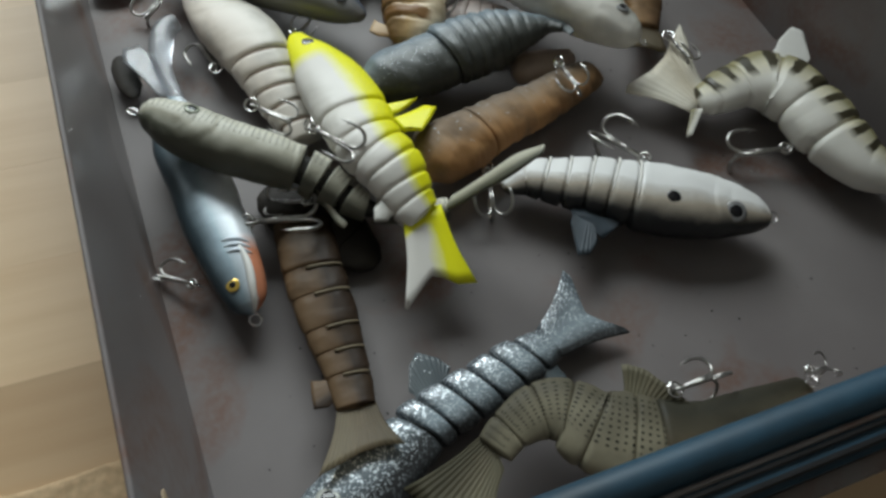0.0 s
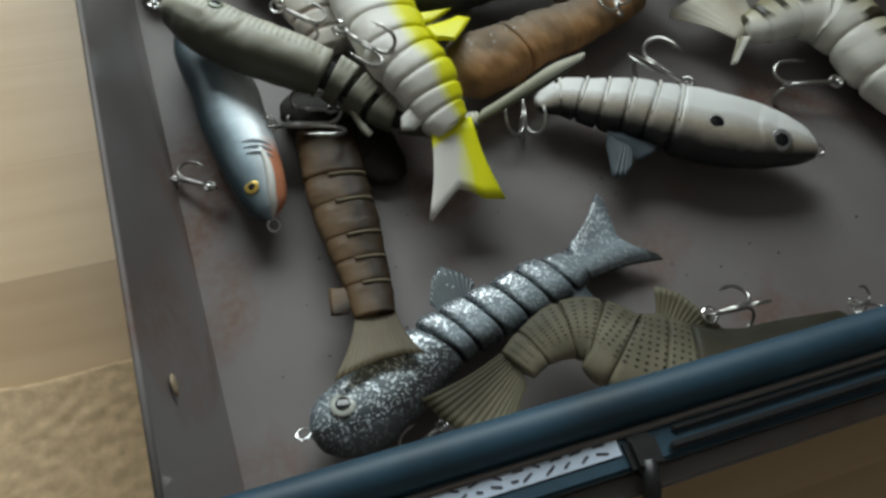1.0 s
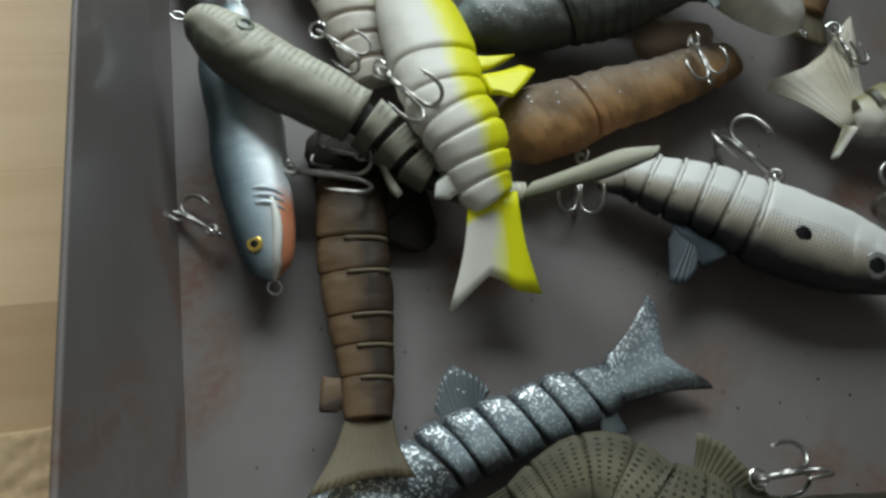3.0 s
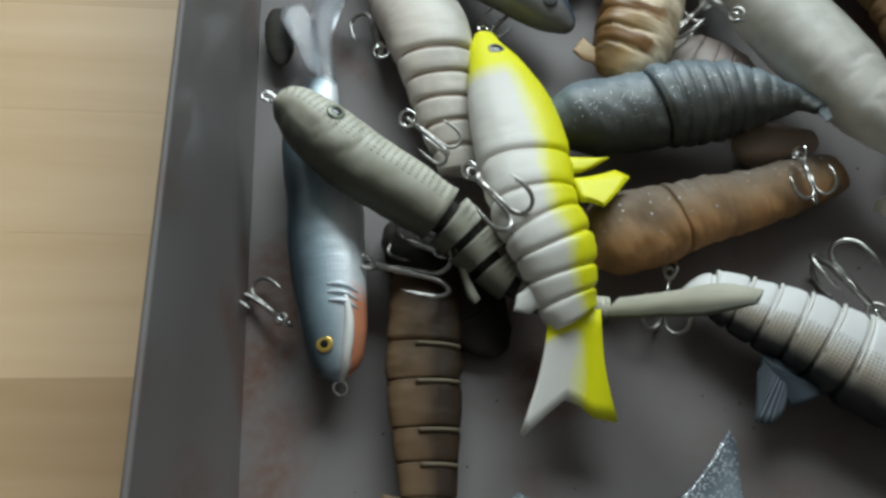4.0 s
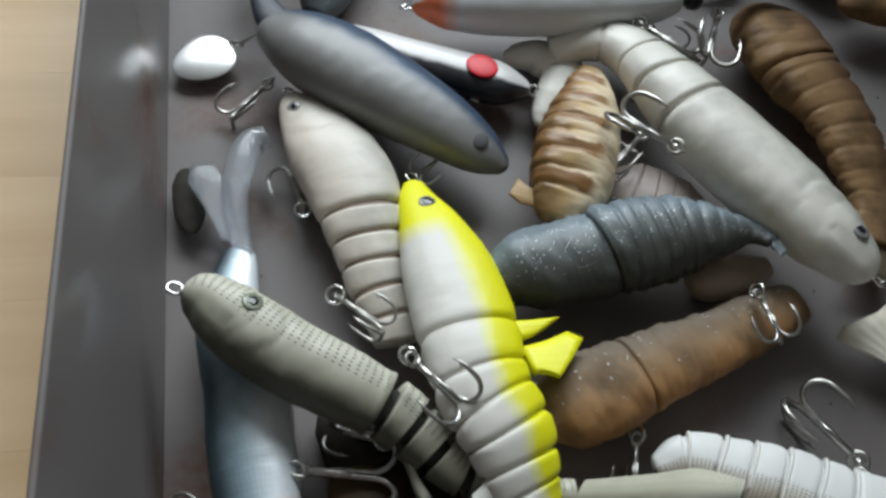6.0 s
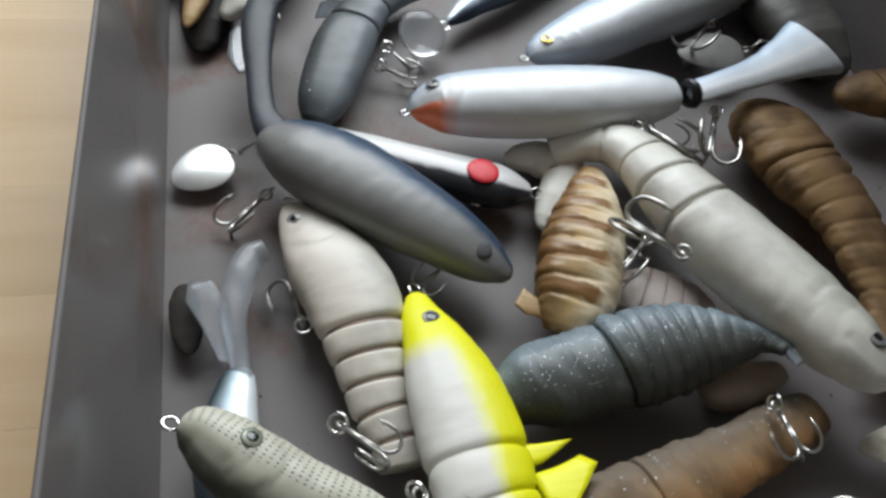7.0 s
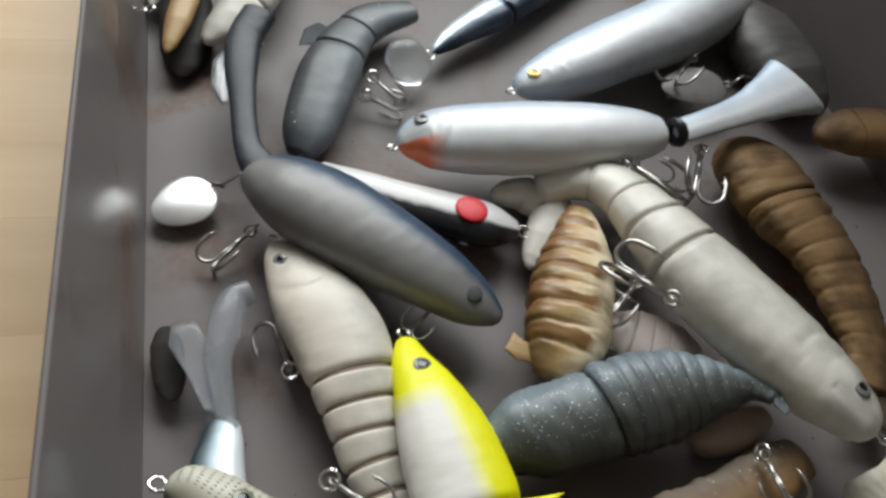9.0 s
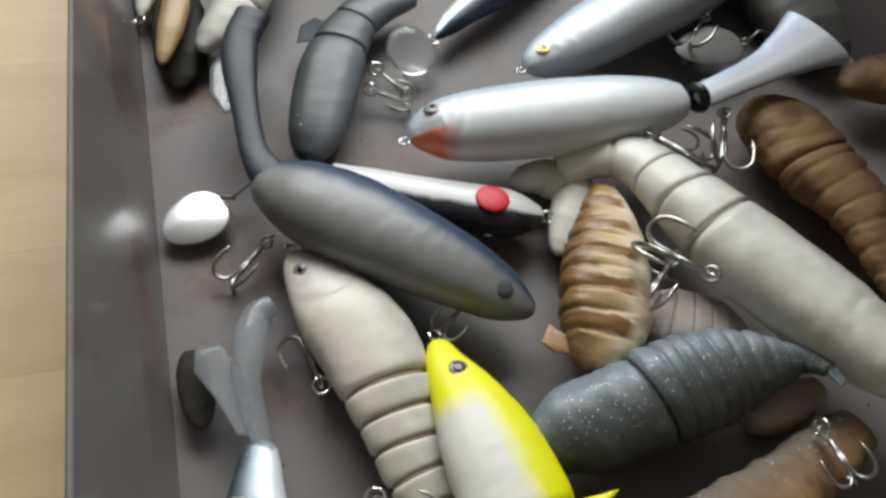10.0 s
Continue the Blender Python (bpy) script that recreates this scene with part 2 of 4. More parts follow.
PINK = fish_skin("pale_pink", (0.74, 0.64, 0.60), (0.68, 0.58, 0.54), (0.46, 0.38, 0.35), 0.4)
TAN = fish_skin("tan_plastic", (0.50, 0.33, 0.15), (0.48, 0.31, 0.14), (0.36, 0.21, 0.09), 0.4)
BROWN_FIN = fish_skin("brown_fin", (0.30, 0.25, 0.165), (0.27, 0.215, 0.14), (0.20, 0.16, 0.10), 0.4, coat=0.15, see=0.5, fins=True)
OLIVE_FIN = fish_skin("olive_fin", (0.22, 0.20, 0.135), (0.17, 0.15, 0.10), (0.08, 0.072, 0.045), 0.5, coat=0.05, see=0.3, fins=True)
GREY_FIN = fish_skin("grey_fin", (0.12, 0.14, 0.15), (0.10, 0.12, 0.13), (0.06, 0.075, 0.085), 0.3, flakes=0.08, fins=True)
DARK_FIN = fish_skin("dark_fin", (0.055, 0.07, 0.085), (0.035, 0.05, 0.065), (0.02, 0.03, 0.04), 0.5, fins=True, coat=0.05)
CREAM_FIN = fish_skin("cream_fin", (0.70, 0.66, 0.56), (0.50, 0.44, 0.33), (0.66, 0.62, 0.52), 0.45, at=(0.2, 0.5, 0.8), fins=True, coat=0.1)
YELLOW_FIN = plain("yellow_fin", (0.82, 0.80, 0.004), 0.45, 0, 0.04, 60, 0.08)
GLASS = fish_skin("clear_lip", (0.85, 0.87, 0.88), (0.85, 0.87, 0.88), (0.85, 0.87, 0.88), 0.02, see=0.9, blotch=0.0, coat=0.5)
SMOKE = plain("smoke_plastic", (0.075, 0.07, 0.065), 0.55, 0, 0.3, 40, 0.1)
WHITE = plain("white_plastic", (0.78, 0.77, 0.73), 0.4, 0, 0.05, 60, 0.08)
STUB = fish_skin("pale_brown_soft", (0.42, 0.33, 0.27), (0.38, 0.29, 0.23), (0.28, 0.2, 0.15), 0.45)
SLATE = fish_skin("slate_grey", (0.16, 0.18, 0.20), (0.10, 0.115, 0.125), (0.05, 0.055, 0.06), 0.42, at=(0.3, 0.5, 0.8), coat=0.4, flakes=0.03)
BONE_JOINT = plain("bone_joint", (0.30, 0.23, 0.18), 0.6)
CLEAR = fish_skin("clear_tail", (0.74, 0.78, 0.82), (0.72, 0.76, 0.80), (0.64, 0.68, 0.72), 0.02, see=0.84, blotch=0.02, coat=0.8)


# ---- mesh helpers ----
UP = Vector((0, 0, 1))


def part(name, bm, material, parent, label="", smooth=True):
    me = bpy.data.meshes.new(name)
    bmesh.ops.recalc_face_normals(bm, faces=bm.faces)
    bm.to_mesh(me)
    bm.free()
    me.materials.append(material)
    if smooth:
        for f in me.polygons:
            f.use_smooth = True
    ob = new(name, me)
    ob.parent = parent
    return tagged(ob, label)


def thing(name, at, label, category, group="", kind=""):
    ob = new(name)
    ob.location = at
    ob.empty_display_size = 0.02
    return tagged(ob, label, category, group, kind)


def box(bm, lo, hi, bevel=0.0):
    g = bmesh.ops.create_cube(bm, size=1.0)
    for v in g["verts"]:
        v.co = Vector([lo[k] + (v.co[k] + 0.5) * (hi[k] - lo[k]) for k in range(3)])
    if bevel:
        edges = {e for v in g["verts"] for e in v.link_edges}
        bmesh.ops.bevel(bm, geom=list(edges), offset=bevel, segments=2, affect="EDGES")
    return bm


def smooth_path(points, n):
    """n + 1 points evenly spread on a smooth curve through the given ones."""
    p = [Vector(q) for q in points]
    p = [2 * p[0] - p[1], *p, 2 * p[-1] - p[-2]]
    fine = []
    for i in range(1, len(p) - 2):
        for k in range(24):
            t = k / 24
            a, b, c, d = p[i - 1:i + 3]
            fine.append(0.5 * (2 * b + (c - a) * t + (2 * a - 5 * b + 4 * c - d) * t * t + (3 * b - a - 3 * c + d) * t ** 3))
    fine.append(p[-2])
    run = [0.0]
    for a, b in zip(fine, fine[1:]):
        run.append(run[-1] + (b - a).length)
    xs = np.linspace(0, run[-1], n + 1)
    return [Vector([float(np.interp(x, run, [q[k] for q in fine])) for k in range(3)]) for x in xs], run[-1]


def tube(bm, points, radius, sides=8, closed=False):
    n, rings, up = len(points), [], None
    for i, p in enumerate(points):
        a, b = points[(i - 1) % n if closed else max(i - 1, 0)], points[(i + 1) % n if closed else min(i + 1, n - 1)]
        d = (b - a).normalized()
        up = (up - d * up.dot(d)).normalized() if up and (up - d * up.dot(d)).length > 1e-6 else d.orthogonal().normalized()
        s = d.cross(up)
        r = radius(i / max(1, n - 1)) if callable(radius) else radius
        rings.append([bm.verts.new(p + r * (math.cos(math.tau * k / sides) * up + math.sin(math.tau * k / sides) * s)) for k in range(sides)])
    pairs = list(zip(rings, rings[1:])) + ([(rings[-1], rings[0])] if closed else [])
    for r0, r1 in pairs:
        for k in range(sides):
            bm.faces.new((r0[k], r0[(k + 1) % sides], r1[(k + 1) % sides], r1[k]))
    if not closed:
        bm.faces.new(rings[0]), bm.faces.new(rings[-1])
    return bm


def ring(bm, centre, normal, radius, wire):
    n = Vector(normal).normalized()
    a = n.orthogonal().normalized()
    b = n.cross(a)
    return tube(bm, [Vector(centre) + radius * (math.cos(math.tau * k / 18) * a + math.sin(math.tau * k / 18) * b) for k in range(18)], wire, 6, True)


# ---- lures ----
SHAPES = {
    "swim": ((0, 0.20), (0.05, 0.48), (0.14, 0.78), (0.28, 1.0), (0.40, 0.98), (0.6, 0.80), (0.8, 0.58), (1, 0.42)),
    "head": ((0, 0.25), (0.05, 0.55), (0.15, 0.82), (0.30, 1.0), (0.5, 0.98), (0.75, 0.85), (1, 0.7)),
    "minnow": ((0, 0.18), (0.06, 0.50), (0.2, 0.85), (0.42, 1.0), (0.65, 0.95), (0.85, 0.70), (0.97, 0.42), (1, 0.3)),
    "slim": ((0, 0.2), (0.07, 0.55), (0.25, 0.9), (0.45, 1.0), (0.7, 0.95), (0.9, 0.8), (1, 0.7)),
    "oval": ((0, 0.25), (0.08, 0.6), (0.25, 0.92), (0.5, 1.0), (0.75, 0.9), (0.92, 0.55), (1, 0.2)),
    "shad": ((0, 0.28), (0.04, 0.54), (0.12, 0.8), (0.25, 0.97), (0.45, 1.0), (0.6, 0.86), (0.8, 0.62), (1, 0.38)),
}


class Body:
    """A lure's body: a spine from nose to tail root with its half height at each place, and which way its back points."""

    def __init__(self, spine, height=0.0, shape="swim", flat=0.65, dorsal=1, roll=0.0, rough=0.025):
        rows = [list(q) for q in spine]
        if len(rows[0]) == 3:
            run = [0.0]
            for a, b in zip(rows, rows[1:]):
                run.append(run[-1] + (Vector(b) - Vector(a)).length)
            self.points, self.length = smooth_path(rows, 80)
            xs, ys = zip(*SHAPES[shape])
            self.halves = [float(np.interp(k / 80, xs, ys)) * height / 2 for k in range(81)]
        else:
            self.points, self.length = smooth_path([q[:3] for q in rows], 80)
            run = [0.0]
            for a, b in zip(rows, rows[1:]):
                run.append(run[-1] + (Vector(b[:3]) - Vector(a[:3])).length)
            wide, _ = smooth_path([(x, q[3], 0) for x, q in zip(run, rows)], 240)
            self.halves = [max(0.001, float(np.interp(run[-1] * k / 80, [w.x for w in wide], [w.y for w in wide]))) for k in range(81)]
        self.flat, self.dorsal, self.roll, self.rough = flat, dorsal, radians(roll), rough
        self.base = Vector((self.points[30].x, self.points[30].y, 0))
        self.slant, self.first, self.gill, self.ribs, self.facets = 0.0, 0.0, 0.0, None, 0.0

    def axes(self, s):
        i = min(80, max(0, s * 80))
        k = min(79, int(i))
        p = self.points[k].lerp(self.points[k + 1], i - k)
        d = (self.points[min(80, k + 3)] - self.points[max(0, k - 2)]).normalized()
        left = UP.cross(d).normalized() * self.dorsal
        back = left * math.cos(self.roll) + UP * math.sin(self.roll)
        back = (back - d * back.dot(d)).normalized()
        side = d.cross(back)
        if side.z < 0 or (abs(math.cos(self.roll)) < 0.3 and side.y > 0):
            side = -side
        return p - self.base, d, back, side

    def size(self, s):
        h = float(np.interp(s * 80, range(81), self.halves))
        return h, h * self.flat

    def at(self, s, u, lift=1.0):
        p, d, back, side = self.axes(s)
        h, w = self.size(s)
        return p + back * (u * h) + side * (lift * w * max(0.0, 1 - abs(u) ** 2.22) ** 0.4), d, back, side

    def carve(self, s, c):
        """How far gill plates, jaw, ribs and knife marks raise or sink the skin."""
        k = 0.0
        if self.gill:
            rim = self.gill * (1.0 - 0.28 * (c - 0.1) ** 2)
            if s > rim and abs(c) < 0.9:
                k -= 0.075 * math.exp(-(s - rim) / 0.02) * (1 - c * c)
            inner = rim * 0.72
            if s > inner and abs(c) < 0.7:
                k -= 0.04 * math.exp(-(s - inner) / 0.012) * (1 - c * c)
            lip = -0.28 - 0.9 * s
            if s < self.gill * 0.62:
                k -= 0.07 * math.exp(-((c - lip) / 0.07) ** 2)
        if self.ribs:
            a, b, count, depth, low = self.ribs
            if a < s < b:
                x = (s - a) / (b - a) * count
                fade = min(1.0, max(0.0, (c - low) * 2.5)) if low > -1 else 1.0
                k -= depth * fade * (1 - abs(math.sin(math.pi * x))) ** 2.2
        return k

    def loft(self, a, b, ends=(0.9, 0.92), steps=0, scale=1.0, pillow=0.0, nose=False):
        """A closed length of the body from a to b; ends: how far its two rims are drawn in; pillow: how round its rims swell."""
        bm = bmesh.new()
        tag = bm.verts.layers.float_vector.new("fish")
        n = steps or max(9, int((b - a) * 150))
        edge = min(0.25 * (b - a), 0.006)
        if nose:
            start = [(a, 0.12), (a + 0.002, 0.45), (a + 0.006, 0.72), (a + 0.012, 0.9)]
            edge = 0.018
        else:
            start = [(a, ends[0] * 0.72), (a + edge * 0.15, ends[0])]
        cuts = start + [(a + edge + (b - a - 2 * edge) * k / n, 1.0) for k in range(n + 1)] + [(b - edge * 0.15, ends[1]), (b, ends[1] * 0.72)]
        rings, sides = [], 36
        for s, k in cuts:
            if pillow:
                x = (s - a) / (b - a)
                if not nose:
                    k *= 1 - pillow * max(0.0, 1 - x / 0.3) ** 2
                far = 0.3 if not nose else 0.08
                k *= 1 - pillow * max(0.0, 1 - (1 - x) / far) ** 2
            loop = []
            for j in range(sides):
                t = math.tau * j / sides
                c, q = math.cos(t), math.sin(t)
                c, q = math.copysign(abs(c) ** 0.9, c), math.copysign(abs(q) ** 0.8, q)
                lean = self.slant * c * min(1.0, s / max(0.05, self.first)) ** 2 * min(1.0, (1 - s) / 0.1)
                p, d, back, side = self.axes(s + lean)
                h, w = self.size(s + lean)
                at = p + back * (c * h * k * scale) + side * (q * w * k * scale)
                swell = self.rough * (noise.noise((at + self.base) * 150) + 0.6 * noise.noise((at + self.base) * 420))
                if self.facets:
                    swell += self.facets * noise.cell((at + self.base) * 130)
                if scale == 1.0:
                    swell += self.carve(s, c)
                v = bm.verts.new(at + (at - p) * swell)
                v[tag] = (s, c, q)
                loop.append(v)
            rings.append(loop)
        for r0, r1 in zip(rings, rings[1:]):
            for j in range(sides):
                bm.faces.new((r0[j], r0[(j + 1) % sides], r1[(j + 1) % sides], r1[j]))
        bm.faces.new(rings[0]), bm.faces.new(rings[-1])
        return bm


def webbed(body, s0, root, rim, thick=1.2, bow=0.12, curl=0.0, rays=25):
    """A fin: skin stretched from its root line to its rim, both given in millimetres along and across the body at s0."""
    p, d, back, side = body.axes(s0)
    side = -side if side.z < 0 else side
    bm = bmesh.new()
    tag = bm.verts.layers.float_vector.new("fish")
    run = [0.0]
    for q, r in zip(rim, rim[1:]):
        run.append(run[-1] + math.dist(q, r))
    grid = [[], []]
    for face in (0, 1):
        for i in range(rays):
            f = i / (rays - 1)
            r0 = [root[0][k] + (root[1][k] - root[0][k]) * f for k in (0, 1)]
            r1 = [float(np.interp(f * run[-1], run, [q[k] for q in rim])) for k in (0, 1)]
            r0[1] -= math.copysign(min(3.0, abs(r0[1]) * 0.4), r0[1]) if s0 < 1 else 0.0
            r0[0] -= 1.5 if s0 >= 1 else 0.0
            mid = [(rim[0][k] + rim[-1][k] + root[0][k] + root[1][k]) / 4 for k in (0, 1)]
            line = []
            for k in range(8):
                g = k / 7
                pull = bow * abs(2 * f - 1) ** 2 * math.sin(math.pi * g)
                x, y = [(r0[m] + (r1[m] - r0[m]) * g) * (1 - pull) + mid[m] * pull for m in (0, 1)]
                w = thick * (1 - 0.6 * g) * (1.1 - 0.75 * (2 * f - 1) ** 4) + 0.1 * math.sin(f * 34) * g
                v = bm.verts.new(p + (d * x + back * y + side * ((w if face else -w) * 0.5 + curl * g * g)) * 0.001)
                v[tag] = (g, 2 * f - 1, 1)
                line.append(v)
            grid[face].append(line)
    for face in (0, 1):
        for i in range(rays - 1):
            for k in range(7):
                bm.faces.new((grid[face][i][k], grid[face][i + 1][k], grid[face][i + 1][k + 1], grid[face][i][k + 1]))
    edge = [(0, k) for k in range(8)] + [(i, 7) for i in range(1, rays)] + [(rays - 1, k) for k in range(6, -1, -1)] + [(i, 0) for i in range(rays - 2, 0, -1)]
    for (i, k), (j, m) in zip(edge, edge[1:] + edge[:1]):
        bm.faces.new((grid[0][i][k], grid[0][j][m], grid[1][j][m], grid[1][i][k]))
    return bm


def fan(root, along, across, normal, reach, spread, fork, base, thick=0.0012, rays=15, curl=0.0):
    """A fin: rays that fan out from a root line, with a forked or round rim, thinning outwards."""
    bm = bmesh.new()
    tag = bm.verts.layers.float_vector.new("fish")
    grid = [[], []]
    for face in (0, 1):
        for i in range(rays):
            f = 2 * i / (rays - 1) - 1
            far = reach * (1 - fork * (1 - abs(f)) ** 1.1 - 0.10 * max(0, abs(f) - 0.8) / 0.2) if fork >= 0 else reach * (1 + fork * f * f)
            line = []
            for k in range(7):
                g = k / 6
                q = root + across * (f * (base + (spread - base) * g ** 0.9)) + along * (far * g) + normal * (curl * g * g)
                w = thick * (1 - 0.65 * g) * (1.15 - f * f * 0.6) + 0.00015 * math.sin(f * 22)
                v = bm.verts.new(q + normal * (w if face else -w))
                v[tag] = (g, f, 1)
                line.append(v)
            grid[face].append(line)
    for face in (0, 1):
        for i in range(rays - 1):
            for k in range(6):
                bm.faces.new((grid[face][i][k], grid[face][i + 1][k], grid[face][i + 1][k + 1], grid[face][i][k + 1]))
    rim = [(0, k) for k in range(7)] + [(i, 6) for i in range(1, rays)] + [(rays - 1, k) for k in range(5, -1, -1)] + [(i, 0) for i in range(rays - 2, 0, -1)]
    for (i, k), (j, m) in zip(rim, rim[1:] + rim[:1]):
        bm.faces.new((grid[0][i][k], grid[0][j][m], grid[1][j][m], grid[1][i][k]))
    return bm


def hook_mesh(size):
    """A treble hook: eye, shank and three barbed bends, its eye at the origin, pointing along -z."""
    bm = bmesh.new()
    ring(bm, (0, 0, 0), (0, 1, 0), 0.09 * size, 0.028 * size)
    tube(bm, [Vector((0, 0, -0.09 * size)), Vector((0, 0, -0.62 * size))], 0.042 * size, 8)
    for k in range(3):
        c, s = math.cos(math.tau * k / 3), math.sin(math.tau * k / 3)
        flat = [(0.02, -0.3), (0.03, -0.62)] + [(0.03 + 0.19 * (1 - math.cos(a)), -0.68 - 0.22 * math.sin(a)) for a in np.linspace(0.15, 3.0, 10)] + [(0.415, -0.55), (0.40, -0.44), (0.375, -0.36)]
        tube(bm, [Vector((c * x * size, s * x * size, z * size)) for x, z in flat], lambda g: 0.032 * size * (1 if g < 0.85 else max(0.08, (1 - g) / 0.15)), 6)
        tube(bm, [Vector((c * x * size, s * x * size, z * size)) for x, z in ((0.40, -0.46), (0.355, -0.52))], lambda g: 0.02 * size * (1 - 0.8 * g), 5)
    me = bpy.data.meshes.new("treble_hook")
    bmesh.ops.recalc_face_normals(bm, faces=bm.faces)
    bm.to_mesh(me)
    bm.free()
    me.materials.append(STEEL)
    for f in me.polygons:
        f.use_smooth = True
    return me


HOOKS = {size: hook_mesh(size / 1000) for size in (18, 22, 26, 34)}


def hook(lure, at, to, size=22, spin=0.0):
    """A treble hook on its split ring, hung at a point and lying towards another."""
    at, to = Vector(at) - lure.location, Vector(to) - lure.location
    ob = new("treble_hook", HOOKS[size])
    ob.parent = lure
    d = (to - at).normalized()
    ob.matrix_local = Matrix.Translation(at + d * 0.003) @ d.to_track_quat("-Z", "Y").to_matrix().to_4x4() @ pose(0, 0, 0, 0, 0, spin)
    tagged(ob, "steel treble hook")
    bm = bmesh.new()
    for lift in (0, 0.0009):
        ring(bm, (0, 0, 0.0015 + lift * 0.3), (0.9, 0.2 + lift * 80, 0.1), 0.0032, 0.0005)
    part("split_ring", bm, BRIGHT, ob, "bright split ring")


def eye(lure, body, s, u, radius, iris, pupil=0.55):
    p, d, back, side = body.at(s, u, 0.985)
    n = (side + back * u * 0.8).normalized()
    for name, r, lift, mat, parent in (("eye", radius, 0.0, iris, lure), ("pupil", radius * pupil, radius * 0.11, PUPIL, None)):
        bm = bmesh.new()
        bmesh.ops.create_uvsphere(bm, u_segments=18, v_segments=10, radius=r)
        bmesh.ops.transform(bm, matrix=Matrix.Translation(p + n * lift) @ n.to_track_quat("Z", "Y").to_matrix().to_4x4() @ Matrix.Diagonal((1, 1, 0.18, 1)), verts=bm.verts)
        made = part(name, bm, mat, parent or made)


def lure(label, spine, height, skin, shape="swim", cuts=(), tail=None, webs=(), eyes=None, ties=True, dorsal=1, roll=0.0,
         flat=0.65, group="lures in the tray", gap=0.006, name="fishing_lure", ridge=(0.91, 0.965), core=True, gill=0.0, rough=0.025, head=None,
         slant=0.0, pillow=0.0, ribs=None, facets=0.0):
    """A lure from nose to tail root; cuts: where its joints are along it; webs: fins by their root and rim."""
    body = Body(spine, height, shape, flat, dorsal, roll, rough)
    body.slant, body.first, body.gill, body.ribs, body.facets = slant, cuts[0] if cuts else 0.5, gill, ribs, facets
    ob = thing(name, body.base, label, "fishing lure", group)
    stops = [0.0, *cuts, 1.0]
    for i, (a, b) in enumerate(zip(stops, stops[1:])):
        first, last = i == 0, i == len(stops) - 2
        part("body" if not cuts else "head" if first else "segment",
             body.loft(a if first else a + gap / 2, b if last else b - gap / 2, (0.5 if first else ridge[0], 0.6 if last else ridge[1]), pillow=pillow, nose=first), head if first and head else skin, ob)
    if cuts and core:
        part("joint_core", body.loft(cuts[0] - 0.03, min(0.97, cuts[-1] + 0.03), scale=0.62 if core is True else 0.86), CORE if core is True else core, ob, "dark joint core" if core is True else "")
    p, d, back, side = body.axes(1.0)
    if tail:
        reach, spread, fork, mat, curl, *turn = tail
        if turn:
            d = (d + back * turn[0]).normalized()
            back = (back - d * back.dot(d)).normalized()
        part("tail_fin", fan(p - d * 0.003, d, back, side, reach, spread / 2, fork, body.size(1.0)[0] * 0.8, max(0.001, body.size(1)[1] * 0.35), curl=curl), mat, ob)
    for kind, mat, thick, curl, s0, root, rim in webs:
        part(kind, webbed(body, s0, root, rim, thick, curl=curl), mat, ob)
    if eyes:
        eye(ob, body, *eyes)
    if ties:
        q, d, back, side = body.axes(0.0)
        bm = bmesh.new()
        ring(bm, q - d * 0.0022, side + 0.4 * back, 0.0026, 0.0006)
        part("line_ring", bm, BRIGHT, ob, "small bright line ring")
    return ob, body


# ---- room ----
def slab(name, lo, hi, mat, kind="structure", label="", category=""):
    ob = part(name, box(bmesh.new(), lo, hi), mat, None, smooth=False)
    return tagged(ob, label, category, "", kind)


slab("floor", (-1.5, -1.3, -0.80), (1.7, 2.1, -0.75), FLOOR, label="dark brown wooden room floor", category="floor")
slab("wall_east", (1.7, -1.3, -0.8), (1.8, 2.1, 2.2), WALL, label="beige painted room wall", category="wall")
slab("wall_south", (-1.6, -1.4, -0.8), (1.8, -1.3, 2.2), WALL, label="beige painted room wall", category="wall")
slab("wall_west", (-1.6, -1.3, -0.8), (-1.5, 2.1, 2.2), WALL, label="beige painted room wall", category="wall")
slab("ceiling", (-1.6, -1.4, 2.2), (1.8, 2.2, 2.3), CEILING, label="pale painted ceiling", category="ceiling")
north = thing("wall_north", (0.1, 2.1, -0.8), "beige painted room wall with a window opening", "wall", kind="structure")
for lo, hi in (((-1.7, 0.0, 0.0), (1.7, 0.1, 1.7)), ((-1.7, 0.0, 2.85), (1.7, 0.1, 3.0)), ((-1.7, 0.0, 1.7), (-0.68, 0.1, 2.85)), ((1.32, 0.0, 1.7), (1.7, 0.1, 2.85))):
    part("wall_panel", box(bmesh.new(), lo, hi), WALL, north, smooth=False)

# ---- table ----
table = thing("table", (0.15, 0.3, -0.75), "light maple table of glued wooden staves", "table")
rows = [(-0.064, 0.035, MAPLE), (-0.029, 0.073, MAPLE), (0.044, 0.047, MAPLE), (0.091, 0.049, OAK)]
y = 0.14
for k in range(14):
    rows.append((y, 0.0584, MAPLE))
    y += 0.0585
for y0, wide, mat in rows:
    x0 = -0.62
    while x0 < 0.8:
        x1 = min(0.82, x0 + random.uniform(0.9, 1.4))
        part("stave", box(bmesh.new(), (x0 - 0.15, y0 - 0.3, 0.716), (x1 - 0.1501, y0 + wide - 0.3, 0.746)), mat, table, smooth=False)
        x0 = x1
for x in (-0.68, 0.58):
    for y in (-0.3, 0.6):
        part("leg", box(bmesh.new(), (x, y, 0), (x + 0.06, y + 0.06, 0.716), 0.004), OAK, table, smooth=False)
mat_bm = bmesh.new()
bmesh.ops.create_grid(mat_bm, x_segments=230, y_segments=90, size=0.5)
